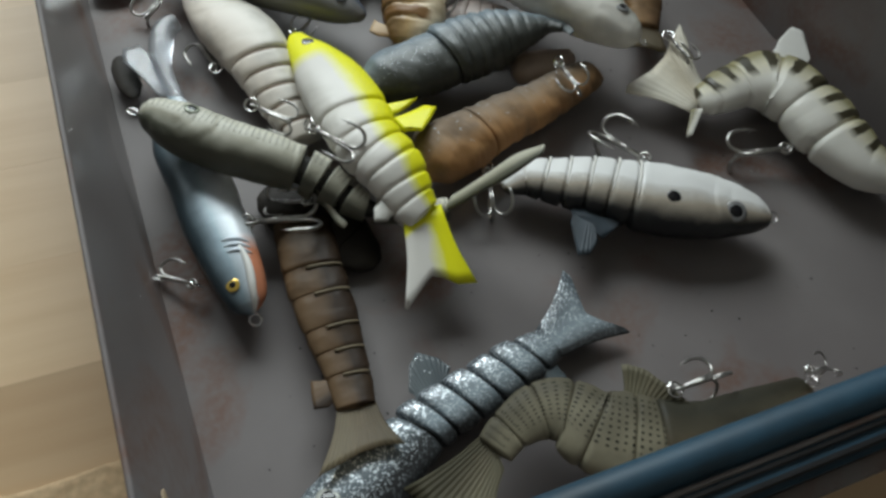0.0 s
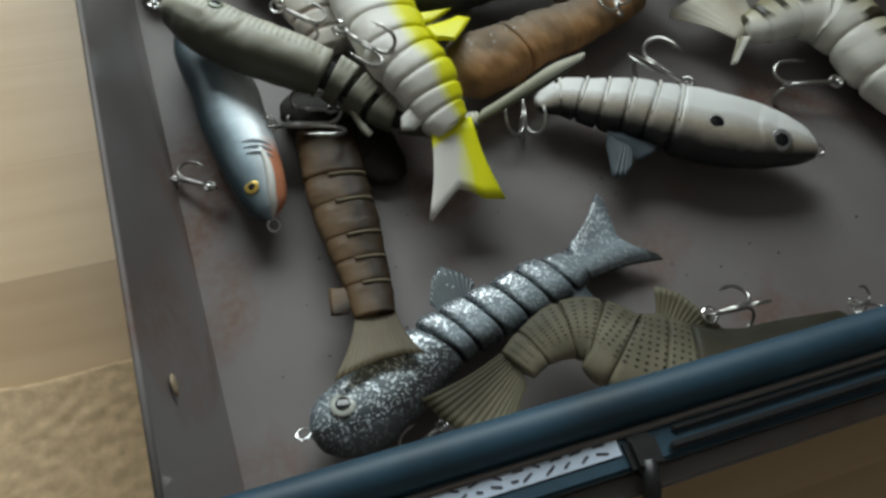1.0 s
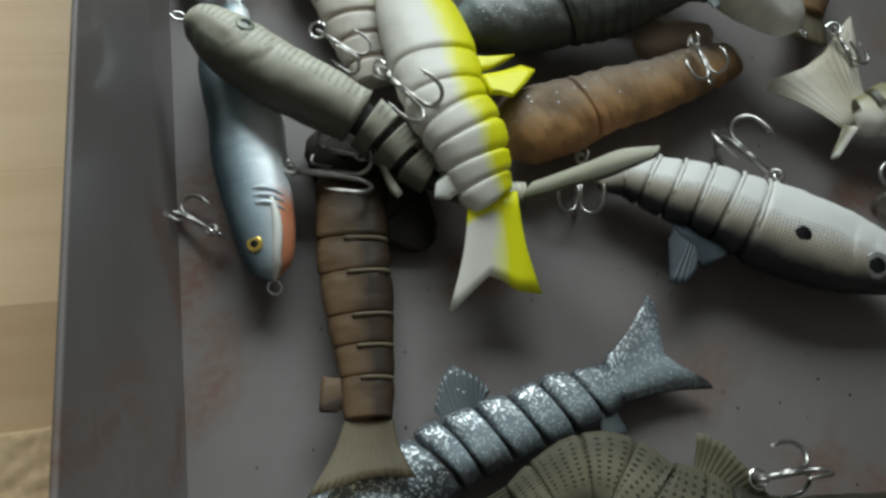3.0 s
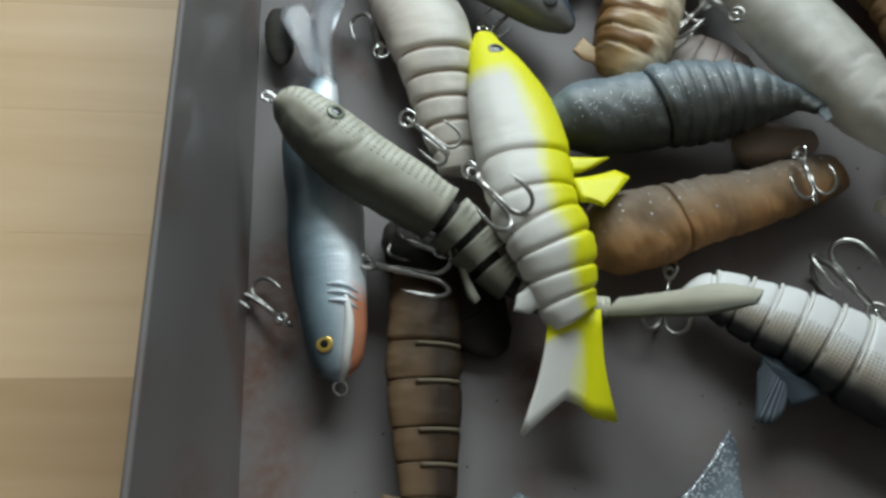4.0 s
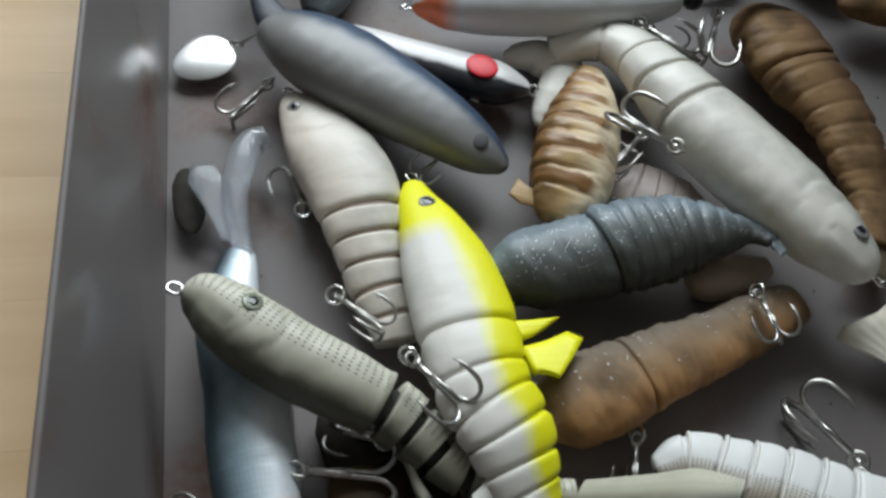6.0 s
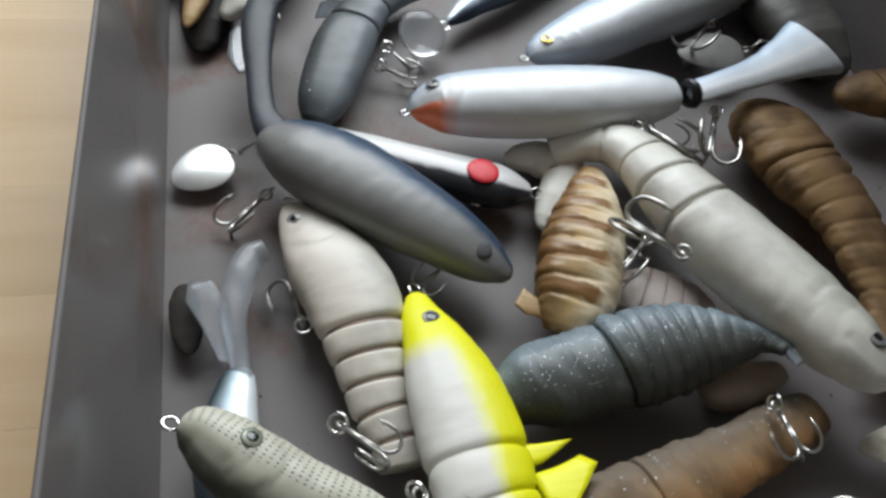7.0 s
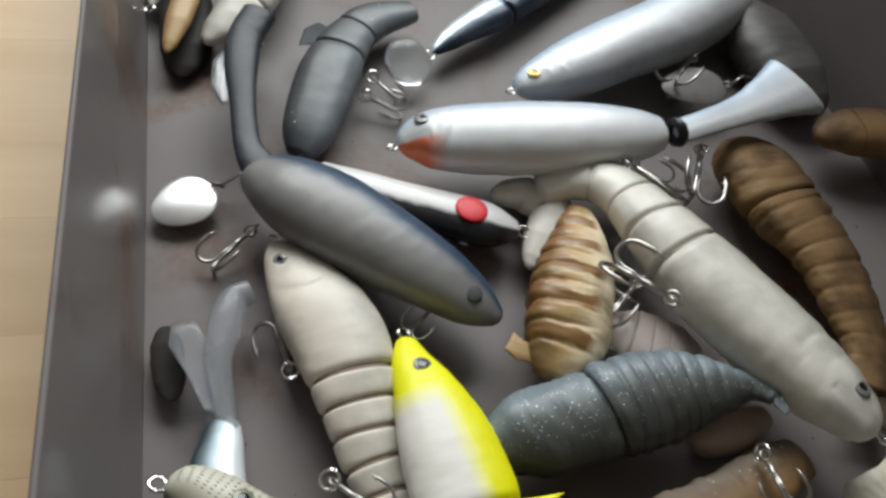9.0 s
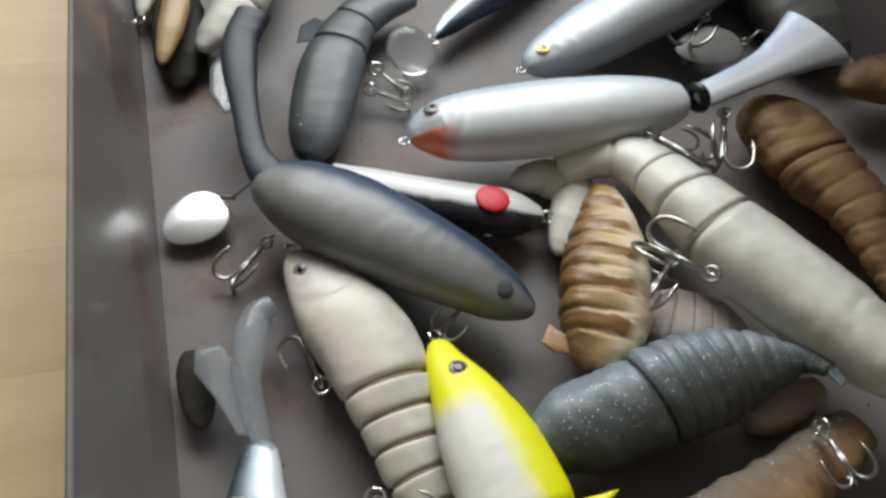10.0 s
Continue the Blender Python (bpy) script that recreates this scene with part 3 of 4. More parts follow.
for v in mat_bm.verts:
    q = Vector(((v.co.x + 0.5) * 0.436 - 0.45, (v.co.y + 0.5) * 0.155 - 0.063, 0))
    rough = noise.noise(q * 210) * 0.0011 + noise.noise(q * 420) * 0.0006
    v.co = (q.x, q.y + 0.003 * noise.noise(q * 40), -0.0008 + rough)
base = bmesh.ops.extrude_face_region(mat_bm, geom=list(mat_bm.faces))
for v in [g for g in base["geom"] if isinstance(g, bmesh.types.BMVert)]:
    v.co.z = -0.0039
tagged(part("cork_mat", mat_bm, CORK, None), "rough tan cork mat lying on the table", "mat")

# ---- metal tray ----
TX, TY, TH = 0.390, 0.66, 0.088
tray = thing("metal_tray", (TX / 2, TY / 2, -0.004), "dark brown painted metal tackle tray with rust spots", "tray")


def sheet(name, a, b, c, d, thick, mat=TRAY, label=""):
    """A sheet-metal panel with corners a, b, c, d and a thickness."""
    bm = bmesh.new()
    o = tray.location
    a, b, c, d = [Vector(q) - o for q in (a, b, c, d)]
    n = (b - a).cross(d - a).normalized() * thick
    lo = [bm.verts.new(q) for q in (a, b, c, d)]
    hi = [bm.verts.new(q + n) for q in (a, b, c, d)]
    bm.faces.new(lo), bm.faces.new(hi)
    for k in range(4):
        bm.faces.new((lo[k], lo[(k + 1) % 4], hi[(k + 1) % 4], hi[k]))
    bmesh.ops.bevel(bm, geom=list(bm.edges), offset=thick * 0.3, segments=2, affect="EDGES")
    return part(name, bm, mat, tray, label, smooth=False)


FL = 0.0125
sheet("floor_panel", (0.001, 0, -0.0035), (TX, 0, -0.0035), (TX, TY, -0.0035), (-0.017, TY, -0.0035), 0.0035)
left = sheet("side_wall", (0.002, -0.002, -0.003), (-0.016, TY, -0.003), (-FL - 0.0115, TY, TH), (-FL, -0.002, TH), 0.0018, mat=TRAY_WALL, label="side wall panel of glossy dark paint")
# right wall's unseen upper part is added height that shades the tray
sheet("side_wall", (TX, -0.002, -0.003), (TX, TY, -0.003), (TX + 0.004, TY, 0.37), (TX + 0.004, -0.002, 0.37), 0.0018, label="side panel of dark painted metal, extended upward to block light")
sheet("back_wall", (0, TY, -0.003), (TX, TY, -0.003), (TX + FL, TY + 0.004, TH), (-FL, TY + 0.004, TH), 0.0018)
sheet("front_wall", (0, -0.0035, -0.003), (TX, -0.0035, -0.003), (TX + FL, -0.0035, TH - 0.006), (-FL, -0.0035, TH - 0.006), 0.0018)
for p, q in (((-FL + 0.0008, -0.002, TH), (-FL - 0.0107, TY, TH)), ((TX + 0.004, -0.002, 0.37), (TX + 0.004, TY, 0.37)), ((-FL, TY + 0.004, TH), (TX + FL, TY + 0.004, TH))):
    part("rolled_edge", tube(bmesh.new(), [Vector(p).lerp(Vector(q), k / 12) - tray.location for k in range(13)], 0.0011, 10), TRAY, tray)
# chipped spot where bare metal shows
bm = bmesh.new()
bmesh.ops.create_uvsphere(bm, u_segments=12, v_segments=8, radius=1)
for v in bm.verts:
    v.co *= 1 + 0.25 * noise.noise(v.co * 2)
bmesh.ops.transform(bm, matrix=Matrix.Translation(Vector((-0.0070, 0.0495, 0.066)) - tray.location) @ pose(0, 0, 0, 25, -8, 0) @ Matrix.Diagonal((0.0006, 0.0034, 0.0030, 1)), verts=bm.verts)
part("chip", bm, PRIMER, tray, "chipped paint spot")
# front rail, its flange, slotted bar and latch
o = tray.location
part("front_rail", tube(bmesh.new(), [Vector((-FL - 0.002 + (TX + 2 * FL) * k / 20, 0.0035, TH - 0.0065)) - o for k in range(21)], 0.0062, 20), RAIL, tray, "dark teal rounded front rail")
part("rail_flange", box(bmesh.new(), Vector((-FL, -0.0145, TH - 0.011)) - o, Vector((TX + FL, -0.0005, TH - 0.0075)) - o, 0.001), RAIL, tray, "dark teal painted flange", smooth=False)
part("lower_lip", box(bmesh.new(), Vector((-FL, -0.0205, TH - 0.017)) - o, Vector((TX + FL, -0.0140, TH - 0.0135)) - o, 0.0008), TRAY, tray, smooth=False)
part("slot_bar", box(bmesh.new(), Vector((0.125, -0.0080, TH - 0.0075)) - o, Vector((TX, -0.0062, TH - 0.0058)) - o, 0.0006), BLACK, tray, "black slotted bar", smooth=False)
part("slot_bar", box(bmesh.new(), Vector((0.122, -0.0128, TH - 0.0075)) - o, Vector((TX, -0.0104, TH - 0.0052)) - o, 0.0008), BLACK, tray, "black slotted bar", smooth=False)
latch = part("latch", box(bmesh.new(), Vector((0.109, -0.0165, TH - 0.0115)) - o, Vector((0.119, -0.0055, TH - 0.0045)) - o, 0.0018), BLACK, tray, "black plastic latch", smooth=False)
part("latch_lever", tube(bmesh.new(), [Vector((0.114, -0.013, TH - 0.006)) - o, Vector((0.113, -0.020, TH - 0.008)) - o, Vector((0.111, -0.030, TH - 0.016)) - o], 0.0026, 10), BLACK, latch)
label = part("paper_label", box(bmesh.new(), Vector((0.022, -0.0098, TH - 0.0074)) - o, Vector((0.108, -0.0036, TH - 0.0070)) - o), PAPER, tray, "white handwritten paper label", smooth=False)
rng = random.Random(4)
for row in range(2):
    x = 0.028
    while x < 0.104:
        w = rng.uniform(0.0016, 0.0040)
        bm = bmesh.new()
        box(bm, (-w / 2, -0.00028, -0.0001), (w / 2, 0.00028, 0.0002))
        bmesh.ops.transform(bm, matrix=Matrix.Translation(Vector((x, -0.0056 - row * 0.0024, TH - 0.0069)) - o) @ pose(0, 0, 0, 0, 0, rng.uniform(-35, 35)), verts=bm.verts)
        part("ink_bar", bm, INK, label, smooth=False)
        x += w + rng.uniform(0.0016, 0.0036)

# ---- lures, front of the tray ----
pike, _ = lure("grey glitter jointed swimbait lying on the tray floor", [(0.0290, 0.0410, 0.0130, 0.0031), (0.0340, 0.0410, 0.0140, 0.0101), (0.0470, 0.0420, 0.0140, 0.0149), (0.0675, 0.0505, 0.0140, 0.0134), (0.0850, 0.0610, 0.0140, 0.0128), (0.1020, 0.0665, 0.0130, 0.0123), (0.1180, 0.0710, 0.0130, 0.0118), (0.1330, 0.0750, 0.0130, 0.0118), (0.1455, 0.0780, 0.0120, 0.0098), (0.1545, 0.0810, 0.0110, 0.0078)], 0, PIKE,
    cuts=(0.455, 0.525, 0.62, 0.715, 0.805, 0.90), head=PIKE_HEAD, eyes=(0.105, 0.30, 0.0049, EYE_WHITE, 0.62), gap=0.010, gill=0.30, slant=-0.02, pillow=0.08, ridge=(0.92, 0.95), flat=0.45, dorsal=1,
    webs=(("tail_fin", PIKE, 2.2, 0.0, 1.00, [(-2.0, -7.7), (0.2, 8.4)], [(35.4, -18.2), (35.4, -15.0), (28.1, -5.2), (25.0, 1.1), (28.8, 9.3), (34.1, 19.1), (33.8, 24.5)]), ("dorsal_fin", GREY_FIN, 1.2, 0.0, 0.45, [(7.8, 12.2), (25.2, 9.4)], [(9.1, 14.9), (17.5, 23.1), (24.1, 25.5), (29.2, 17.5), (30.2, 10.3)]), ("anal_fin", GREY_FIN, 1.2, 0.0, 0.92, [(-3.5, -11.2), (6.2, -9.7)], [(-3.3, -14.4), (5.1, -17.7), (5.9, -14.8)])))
hook(pike, (0.0793, 0.0334, 0.0060), (0.0665, 0.0276, 0.0040), 18, 20)
trout, _ = lure("olive translucent dotted jointed swimbait curled against the front wall", [(0.2495, 0.0235, 0.0220, 0.0049), (0.2225, 0.0175, 0.0220, 0.0136), (0.1950, 0.0170, 0.0220, 0.0161), (0.1740, 0.0220, 0.0220, 0.0189), (0.1635, 0.0275, 0.0220, 0.0195), (0.1500, 0.0365, 0.0220, 0.0178), (0.1435, 0.0465, 0.0220, 0.0145), (0.1315, 0.0505, 0.0220, 0.0120), (0.1170, 0.0470, 0.0210, 0.0089), (0.1085, 0.0420, 0.0200, 0.0079)], 0, TROUT,
    cuts=(0.500, 0.575, 0.677, 0.760, 0.835, 0.935, ), dorsal=-1, flat=0.42, core=TROUT, head=TROUT_HEAD, pillow=0.02, gap=0.0015, rough=0.03,
    webs=(("tail_fin", OLIVE_FIN, 1.4, 3.0, 1.00, [(5.0, -7.5), (-4.5, 6.6)], [(24.3, -16.9), (30.5, -9.8), (33.2, -2.4), (33.8, 8.4), (33.0, 19.5)]), ("dorsal_fin", OLIVE_FIN, 1.4, 4.0, 0.46, [(18.7, 19.5), (4.2, 14.8)], [(16.8, 33.4), (13.7, 33.1), (6.9, 30.6), (-1.0, 23.2), (-9.2, 14.9)])))
hook(trout, (0.1870, 0.0390, 0.0280), (0.2060, 0.0400, 0.0240), 26, 70)
hook(trout, (0.2465, 0.0268, 0.0300), (0.2660, 0.0278, 0.0200), 18, 40)
brown, bb = lure("brown translucent jointed swimbait with a ribbed fan tail", [(0.0670, 0.1760, 0.0100, 0.0132), (0.0655, 0.1580, 0.0120, 0.0136), (0.0645, 0.1385, 0.0130, 0.0137), (0.0645, 0.1200, 0.0140, 0.0127), (0.0645, 0.1030, 0.0150, 0.0107), (0.0640, 0.0885, 0.0170, 0.0091), (0.0630, 0.0760, 0.0190, 0.0081)], 0, BROWN,
    cuts=(0.300, 0.440, 0.610, 0.728, 0.848, ), dorsal=1, ties=False, gap=0.004, pillow=0.05, ridge=(1.05, 0.93), flat=0.42, core=BROWN, rough=0.05,
    webs=(("tail_fin", BROWN_FIN, 1.4, 2.0, 1.00, [(-1.4, -7.1), (-0.6, 8.0)], [(25.4, -20.0), (22.8, -12.2), (20.0, -2.4), (19.3, 6.6), (20.6, 14.7)]), ("anal_fin", BROWN, 1.6, 0.0, 0.85, [(-1.7, -9.2), (9.2, -8.7)], [(-2.5, -15.2), (2.5, -16.0), (10.5, -16.7), (11.2, -10.6)])))
for s in (0.300, 0.440, 0.610, 0.728, 0.848, ):
    bm = bmesh.new()
    tube(bm, [bb.at(s + 0.010, u, 1.03)[0] for u in np.linspace(-0.25, 0.92, 12)], 0.0009, 6)
    part("rib", bm, BROWN_FIN, brown, "pale raised rib")
# added dark lure, fills the shaded gap beneath the pile
under, _ = lure("dark smoke brown soft lure added to darken the shade beneath the pile", [(0.0545, 0.2021, 0.0050), (0.0715, 0.1796, 0.0065), (0.0843, 0.1606, 0.0065), (0.0952, 0.1455, 0.0050)], 0.034, UNDER, "oval",
    (0.45, 0.6, 0.75), None, (), None, ties=False, flat=0.36, core=UNDER)
shad, sb = lure("white jointed shad lure with a black back and shoulder dot", [(0.2900, 0.1080, 0.0160, 0.0048), (0.2805, 0.1120, 0.0180, 0.0115), (0.2640, 0.1205, 0.0180, 0.0177), (0.2445, 0.1300, 0.0180, 0.0203), (0.2265, 0.1395, 0.0180, 0.0195), (0.2115, 0.1490, 0.0180, 0.0171), (0.1955, 0.1575, 0.0170, 0.0140), (0.1795, 0.1650, 0.0160, 0.0105), (0.1665, 0.1640, 0.0150, 0.0042)], 0, SHAD,
    cuts=(0.520, 0.605, 0.685, 0.765, 0.843, 0.922, ), eyes=(0.165, 0.46, 0.0056, EYE_GREY, 0.62), gap=0.007, gill=0.24, core=SHAD, dorsal=1, slant=0.014, pillow=0.04, ridge=(1.0, 0.93), flat=0.55,
    webs=(("dorsal_fin", DARK_FIN, 1.2, 0.0, 0.60, [(-7.6, 20.9), (16.6, 22.0)], [(-6.2, 20.5), (-0.8, 28.7), (1.2, 31.2)]), ("dorsal_fin", DARK_FIN, 1.2, 0.0, 0.68, [(-6.2, 18.5), (8.1, 19.3)], [(-5.2, 33.8), (-2.3, 41.0), (3.5, 42.9), (8.0, 23.8)])))
for s in (0.520, 0.605, 0.685, 0.765, 0.843, 0.922, ):
    bm = bmesh.new()
    tube(bm, [sb.at(s - 0.006 + 0.014 * u, u, 1.0)[0] for u in np.linspace(-0.9, 0.45, 14)], lambda g: 0.0009 * (1 - 0.7 * g), 6)
    part("joint_flange", bm, WHITE, shad, "pale flange along a joint")
eye(shad, sb, 0.395, 0.30, 0.0036, PUPIL, 0.5)
hook(shad, (0.2440, 0.1550, 0.0200), (0.2310, 0.1840, 0.0140), 34, 30)
perch, _ = lure("curved white jointed swimbait with olive stripes", [(0.3850, 0.1015, 0.0160, 0.0064), (0.3715, 0.1090, 0.0180, 0.0110), (0.3590, 0.1220, 0.0190, 0.0163), (0.3530, 0.1445, 0.0200, 0.0204), (0.3505, 0.1675, 0.0210, 0.0205), (0.3425, 0.1860, 0.0200, 0.0209), (0.3230, 0.1905, 0.0190, 0.0146), (0.3030, 0.1870, 0.0180, 0.0112), (0.2940, 0.1880, 0.0170, 0.0073)], 0, PERCH,
    cuts=(0.362, 0.525, 0.665, 0.810, 0.940, ), eyes=(0.10, 0.2, 0.004, EYE_GREY), dorsal=-1, core=PERCH, gap=0.004, pillow=0.08, gill=0.22,
    webs=(("tail_fin", CREAM_FIN, 2.0, 0.0, 1.00, [(6.0, -8.7), (-7.2, 6.8)], [(36.4, 13.0), (34.0, 18.3), (16.9, 26.3), (5.9, 35.6), (-2.6, 48.6), (-11.4, 59.6), (-11.0, 45.5)]), ("dorsal_fin", WHITE, 1.8, 0.0, 0.50, [(22.2, 24.5), (41.1, 7.4)], [(28.7, 29.2), (48.5, 41.4), (54.0, 37.0), (48.6, 21.3)]), ("anal_fin", PERCH, 1.6, 0.0, 0.93, [(11.0, -8.4), (17.7, -3.9)], [(27.7, -17.2), (31.6, -16.9), (27.3, -12.2)])))
hook(perch, (0.3310, 0.1450, 0.0140), (0.2970, 0.1530, 0.0100), 34, 10)
hook(perch, (0.3005, 0.2356, 0.0220), (0.3056, 0.2104, 0.0200), 22, 60)

# ---- lures, middle ----
POPPER_SPINE = [(0.0345, 0.1330, 0.0120, 0.0015), (0.0335, 0.1380, 0.0150, 0.0085), (0.0325, 0.1510, 0.0170, 0.0116), (0.0305, 0.1685, 0.0170, 0.0135), (0.0285, 0.1865, 0.0160, 0.0145), (0.0275, 0.2040, 0.0150, 0.0145), (0.0265, 0.2230, 0.0140, 0.0117)][:-1] + [(0.0218, 0.2323, 0.0150, 0.0118), (0.0246, 0.2560, 0.0140, 0.0075), (0.0262, 0.2640, 0.0140, 0.0050)]
popper, pb = lure("blue and silver minnow lure with an orange throat and clear tail", POPPER_SPINE, 0, BLUE,
    eyes=(0.095, 0.36, 0.0031, EYE_GOLD), flat=0.75, rough=0.012, dorsal=1)
bm = bmesh.new()
tube(bm, [pb.at(x, u, 1.0)[0] for x, u in zip(np.linspace(0.01, 0.21, 16), -0.22 - 0.22 * np.sin(np.linspace(0, 2.4, 16)))], lambda g: 0.0008 + 0.0011 * math.sin(math.pi * g), 10)
part("jaw", bm, WHITE, popper, "white jaw edge")
for k in range(3):
    bm = bmesh.new()
    tube(bm, [pb.at(0.20 + 0.022 * k - 0.05 * u * u, u, 0.985)[0] for u in np.linspace(-0.72, 0.12, 12)], lambda g: 0.0003 + 0.0009 * math.sin(math.pi * g), 8)
    part("gill_ridge", bm, GILL, popper, "pale silver gill ridge")
tb = Body([(0.0280, 0.2495, 0.0150, 0.0040), (0.0260, 0.2685, 0.0150, 0.0040), (0.0240, 0.2865, 0.0160, 0.0050), (0.0260, 0.3005, 0.0170, 0.0062), (0.0305, 0.3125, 0.0170, 0.0058), (0.0375, 0.3160, 0.0180, 0.0045)], flat=0.9, dorsal=-1)
bm = tb.loft(0, 1, (1, 0.5))
bmesh.ops.translate(bm, vec=tb.base - popper.location, verts=bm.verts)
tail = part("soft_tail", bm, CLEAR, popper, "clear soft plastic tail")
bm = webbed(tb, 0.25, [(-5.2, -2.7), (25.9, -1.4)], [(0.3, -7.1), (18.0, -12.3), (29.5, -17.1), (38.4, -15.1), (38.4, -6.1)], 1.4)
bmesh.ops.translate(bm, vec=tb.base - popper.location, verts=bm.verts)
part("tail_fin", bm, CLEAR, tail)
hook(popper, (0.0410, 0.1750, 0.0220), (0.0750, 0.1700, 0.0180), 34, 35)
hook(popper, (0.0150, 0.1560, 0.0100), (0.0050, 0.1650, 0.0060), 22, 10)
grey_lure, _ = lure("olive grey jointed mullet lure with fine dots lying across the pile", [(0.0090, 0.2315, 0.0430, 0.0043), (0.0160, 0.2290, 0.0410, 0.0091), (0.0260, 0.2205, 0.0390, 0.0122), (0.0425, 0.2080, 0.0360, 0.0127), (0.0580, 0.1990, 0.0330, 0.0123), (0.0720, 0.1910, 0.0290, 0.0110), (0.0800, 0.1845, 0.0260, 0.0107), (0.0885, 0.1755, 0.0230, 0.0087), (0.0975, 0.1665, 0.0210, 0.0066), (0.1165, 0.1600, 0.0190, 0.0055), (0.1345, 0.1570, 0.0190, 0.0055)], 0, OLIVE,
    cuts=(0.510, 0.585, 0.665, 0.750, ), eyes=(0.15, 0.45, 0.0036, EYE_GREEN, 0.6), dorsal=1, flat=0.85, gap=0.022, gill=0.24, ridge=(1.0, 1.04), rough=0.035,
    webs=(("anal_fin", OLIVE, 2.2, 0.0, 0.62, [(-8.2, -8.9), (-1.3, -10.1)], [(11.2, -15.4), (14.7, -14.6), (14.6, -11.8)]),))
gb = Body([(0.1340, 0.1565, 0.0250, 0.0060), (0.1400, 0.1540, 0.0330, 0.0066), (0.1480, 0.1505, 0.0450, 0.0072), (0.1565, 0.1470, 0.0570, 0.0085), (0.1658, 0.1431, 0.0688, 0.0040)], flat=0.25, roll=-35)
bm = gb.loft(0, 1, (0.7, 0.3))
bmesh.ops.translate(bm, vec=gb.base - grey_lure.location, verts=bm.verts)
part("tail_fin", bm, OLIVE, grey_lure)
hook(grey_lure, (0.0792, 0.2021, 0.0460), (0.0874, 0.1934, 0.0440), 26, 15)
hook(grey_lure, (0.0740, 0.1820, 0.0160), (0.0650, 0.1870, 0.0120), 22, 50)
hook(grey_lure, (0.0580, 0.2310, 0.0360), (0.0690, 0.2220, 0.0340), 22, 50)
yellow, _ = lure("bright yellow and white jointed swimbait on top of the pile", [(0.0950, 0.2890, 0.0200, 0.0032), (0.0955, 0.2765, 0.0220, 0.0083), (0.0990, 0.2590, 0.0250, 0.0138), (0.1020, 0.2395, 0.0280, 0.0177), (0.1045, 0.2160, 0.0310, 0.0185), (0.1045, 0.2030, 0.0340, 0.0173), (0.1060, 0.1895, 0.0350, 0.0167), (0.1110, 0.1765, 0.0350, 0.0158), (0.1130, 0.1665, 0.0330, 0.0137), (0.1150, 0.1570, 0.0300, 0.0117), (0.1185, 0.1505, 0.0280, 0.0093)], 0, YELLOW,
    cuts=(0.545, 0.655, 0.735, 0.807, 0.875, 0.935), eyes=(0.13, 0.16, 0.0036, EYE_GREY, 0.7), gap=0.003, ridge=(0.95, 0.95), core=YELLOW, slant=-0.012, pillow=0.065, flat=0.6, dorsal=1, rough=0.02,
    webs=(("tail_fin", YELLOW, 3.0, 0.0, 1.00, [(-5.6, -7.7), (2.7, 10.4)], [(22.8, -39.4), (24.1, -39.0), (22.3, -27.8), (21.2, -19.2), (25.2, -15.8), (32.2, -12.9), (38.0, -5.9)]), ("dorsal_fin", YELLOW_FIN, 4.5, 0.0, 0.47, [(6.5, 14.6), (16.6, 16.6)], [(8.6, 34.5), (11.9, 28.1), (15.1, 20.7)]), ("dorsal_fin", YELLOW_FIN, 3.5, 0.0, 0.55, [(5.5, 19.5), (17.2, 22.5)], [(-0.3, 35.5), (3.6, 40.5), (11.4, 34.5), (19.2, 27.5), (16.2, 25.5)]), ("anal_fin", WHITE, 5.0, 0.0, 0.88, [(0.2, -13.4), (10.5, -11.5)], [(4.4, -17.4), (9.9, -19.6), (12.0, -13.9)])))
amber, _ = lure("amber brown translucent jointed swimbait lying under other lures", [(0.1260, 0.1870, 0.0180, 0.0077), (0.1395, 0.1890, 0.0200, 0.0163), (0.1580, 0.1940, 0.0200, 0.0162), (0.1790, 0.2010, 0.0200, 0.0143), (0.2010, 0.2075, 0.0180, 0.0128), (0.2235, 0.2155, 0.0170, 0.0117), (0.2470, 0.2240, 0.0150, 0.0093)], 0, AMBER,
    cuts=(0.325, ), ties=False, rough=0.07, core=AMBER, dorsal=1, ribs=(0.36, 0.98, 9, 0.06, -1), gap=0.003, pillow=0.03)
hook(amber, (0.1634, 0.1779, 0.0160), (0.1567, 0.1472, 0.0060), 26, 25)
hook(amber, (0.2215, 0.2249, 0.0300), (0.2236, 0.2068, 0.0300), 22, 5)
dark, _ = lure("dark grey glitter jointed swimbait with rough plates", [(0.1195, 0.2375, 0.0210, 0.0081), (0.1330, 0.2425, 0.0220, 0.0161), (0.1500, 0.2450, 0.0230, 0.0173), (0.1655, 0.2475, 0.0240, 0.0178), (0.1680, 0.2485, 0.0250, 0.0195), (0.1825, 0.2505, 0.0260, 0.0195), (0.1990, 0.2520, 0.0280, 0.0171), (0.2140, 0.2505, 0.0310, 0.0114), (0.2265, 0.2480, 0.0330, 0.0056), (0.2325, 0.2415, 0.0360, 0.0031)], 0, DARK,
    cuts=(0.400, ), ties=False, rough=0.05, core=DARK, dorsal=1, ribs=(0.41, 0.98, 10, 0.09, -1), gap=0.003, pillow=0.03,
    webs=(("tail_fin", GREY_FIN, 2.0, 0.0, 1.00, [(2.8, -3.4), (-2.2, 4.2)], [(6.2, -5.4), (6.8, -1.8), (-1.5, 4.9)]),))
